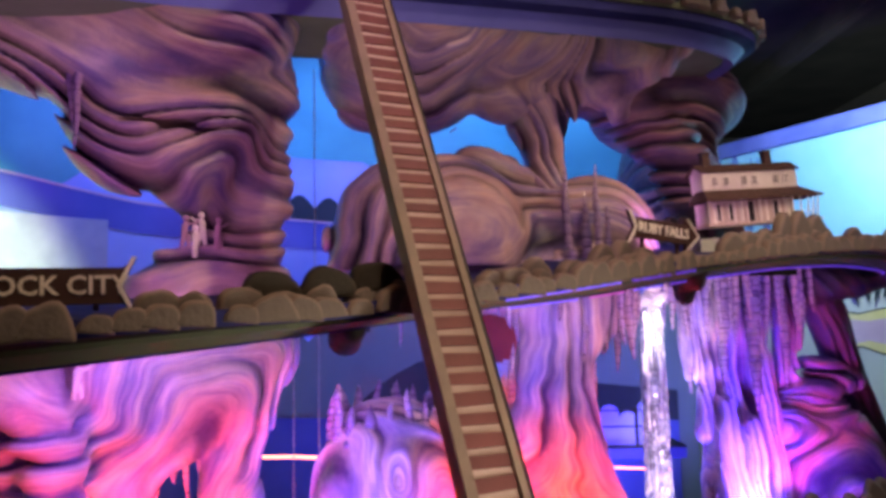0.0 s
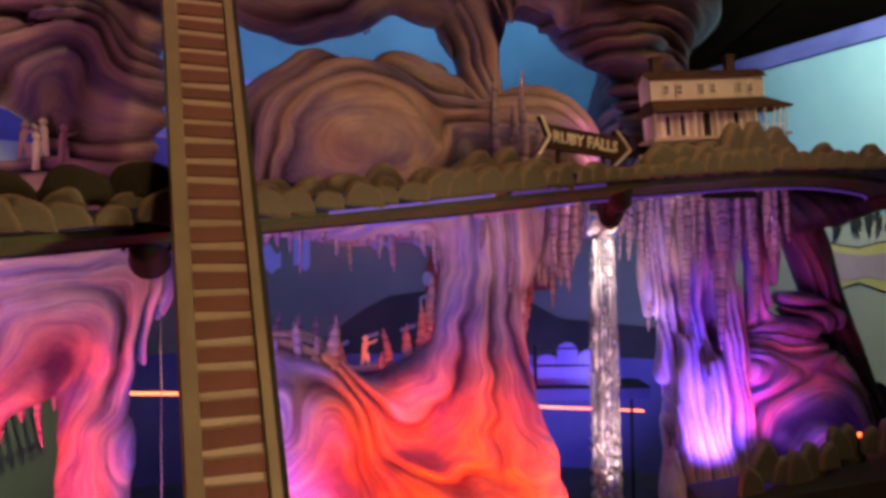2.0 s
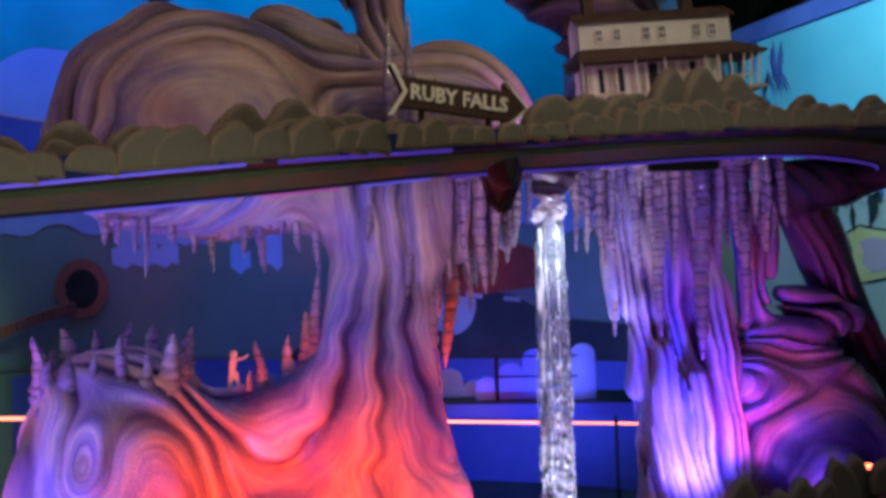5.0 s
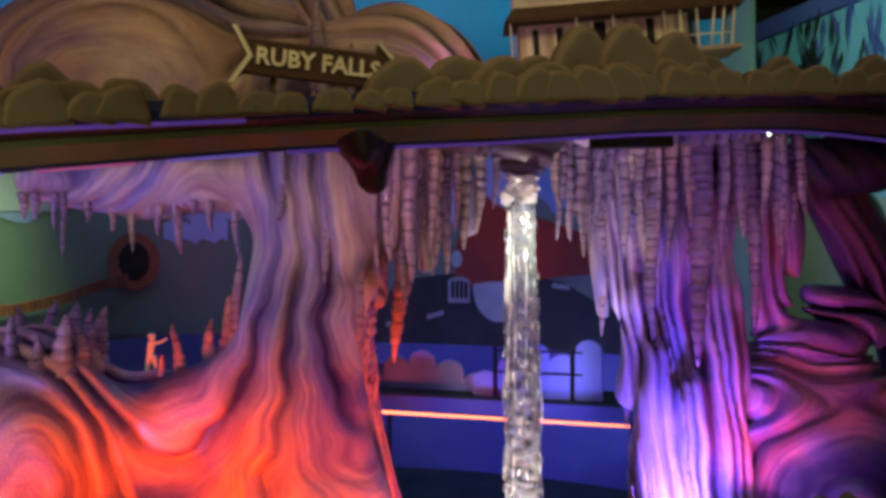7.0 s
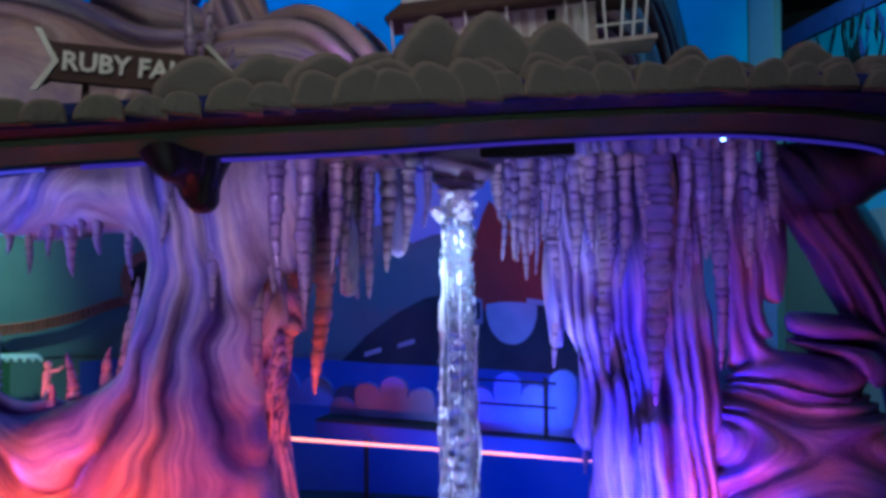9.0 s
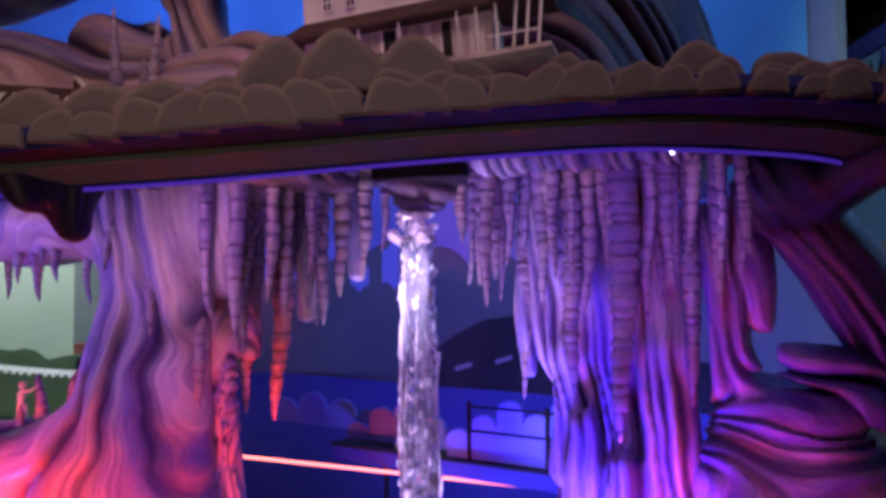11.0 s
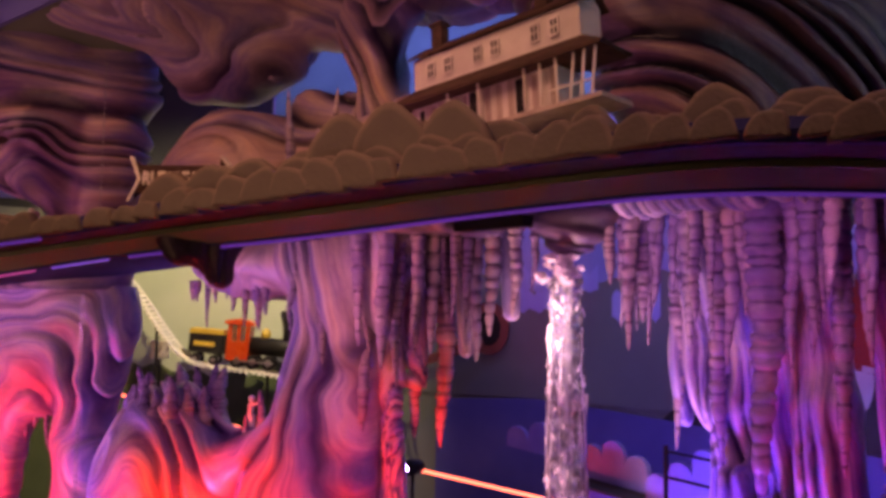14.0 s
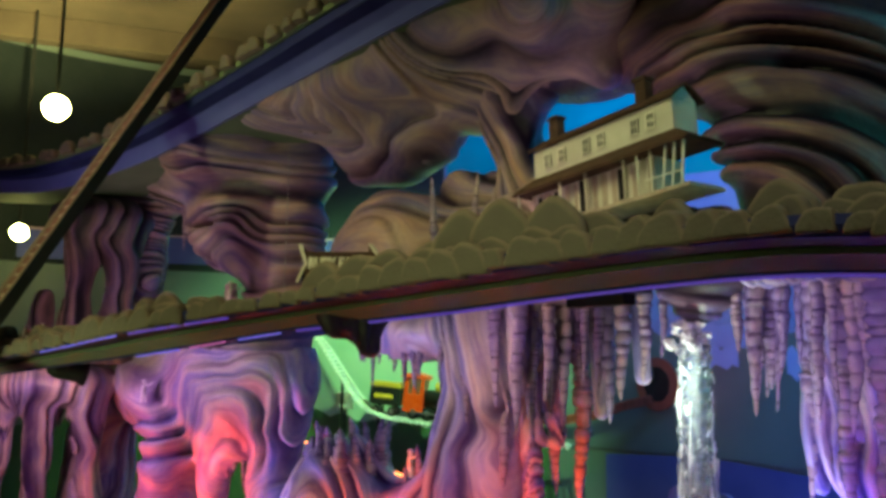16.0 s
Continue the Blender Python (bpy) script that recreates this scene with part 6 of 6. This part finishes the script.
doll("figurine", pose(0.045, 3.235, 1.105, 0, 0, 20), WHITE, "small pale toy figure on the flowstone saddle")
doll("figurine", pose(-1.02, 2.22, 1.33, 0, 0, 60), WHITE, "small white toy figure on the flowstone")

for k, (dx, dz, turn) in enumerate(((0, 0, 20), (0.05, 0.012, 160), (0.10, -0.004, 60), (0.03, -0.03, 100))):
    doll("figurine", pose(-0.84 + dx, 2.57 + 0.3 * dx, 1.785 + dz, 0, 0, turn), WHITE if k % 2 else PINK, "small pale toy figure below the upper drapery")
# glaring blue-white lamp low behind the caves
pin = empty("blue_lamp", pose(0.2, 3.75, 0.94))
bm = bmesh.new()
bmesh.ops.create_icosphere(bm, subdivisions=3, radius=0.026)
part("lens", bm, glow("blue_lamp_glow", (0.32, 0.34, 1.0), 40.0), pin, "glaring blue-white lens", True)
part("housing", tube(bmesh.new(), [(0, 0.015, 0), (-0.01, 0.05, 0), (-0.02, 0.10, 0)], [0.024, 0.03, 0.02], 12), BLACK, pin, "black housing", True)
part("post", tube(bmesh.new(), [(0, 0.05, -0.94), (0, 0.05, -0.02)], 0.008, 8), BLACK, pin)
tagged(pin, "small black lamp with a glaring blue-white lens", "lamp")

bead = empty("led_lamp", pose(1.754, 3.80, 1.787))
bm = bmesh.new()
bmesh.ops.create_icosphere(bm, subdivisions=2, radius=0.005)
part("lens", bm, glow("led_glow", (0.6, 0.75, 1.0), 7.0), bead, "bright white-blue lens", True)
part("clip", box(bmesh.new(), -0.012, 0.012, -0.006, 0.006, 0.009, 0.05, 0.002), BLACK, bead)
tagged(bead, "tiny bright white-blue lamp clipped under the shelf", "lamp")

# hall lamps that can be seen
for x, y, z, r in ((-1.73, 1.64, 2.92, 0.07), (-2.82, 1.31, 2.34, 0.055)):
    lamp = empty("hall_lamp", pose(x, y, z))
    bm = bmesh.new()
    bmesh.ops.create_icosphere(bm, subdivisions=3, radius=r)
    part("bulb", bm, BULB, lamp, "bright warm bulb", True)
    part("stem", tube(bmesh.new(), [(0, 0, r), (0, 0, 3.9 - z)], 0.01, 8), BLACK, lamp)
    tagged(lamp, "bare warm bulb hanging from the dark ceiling", "lamp")
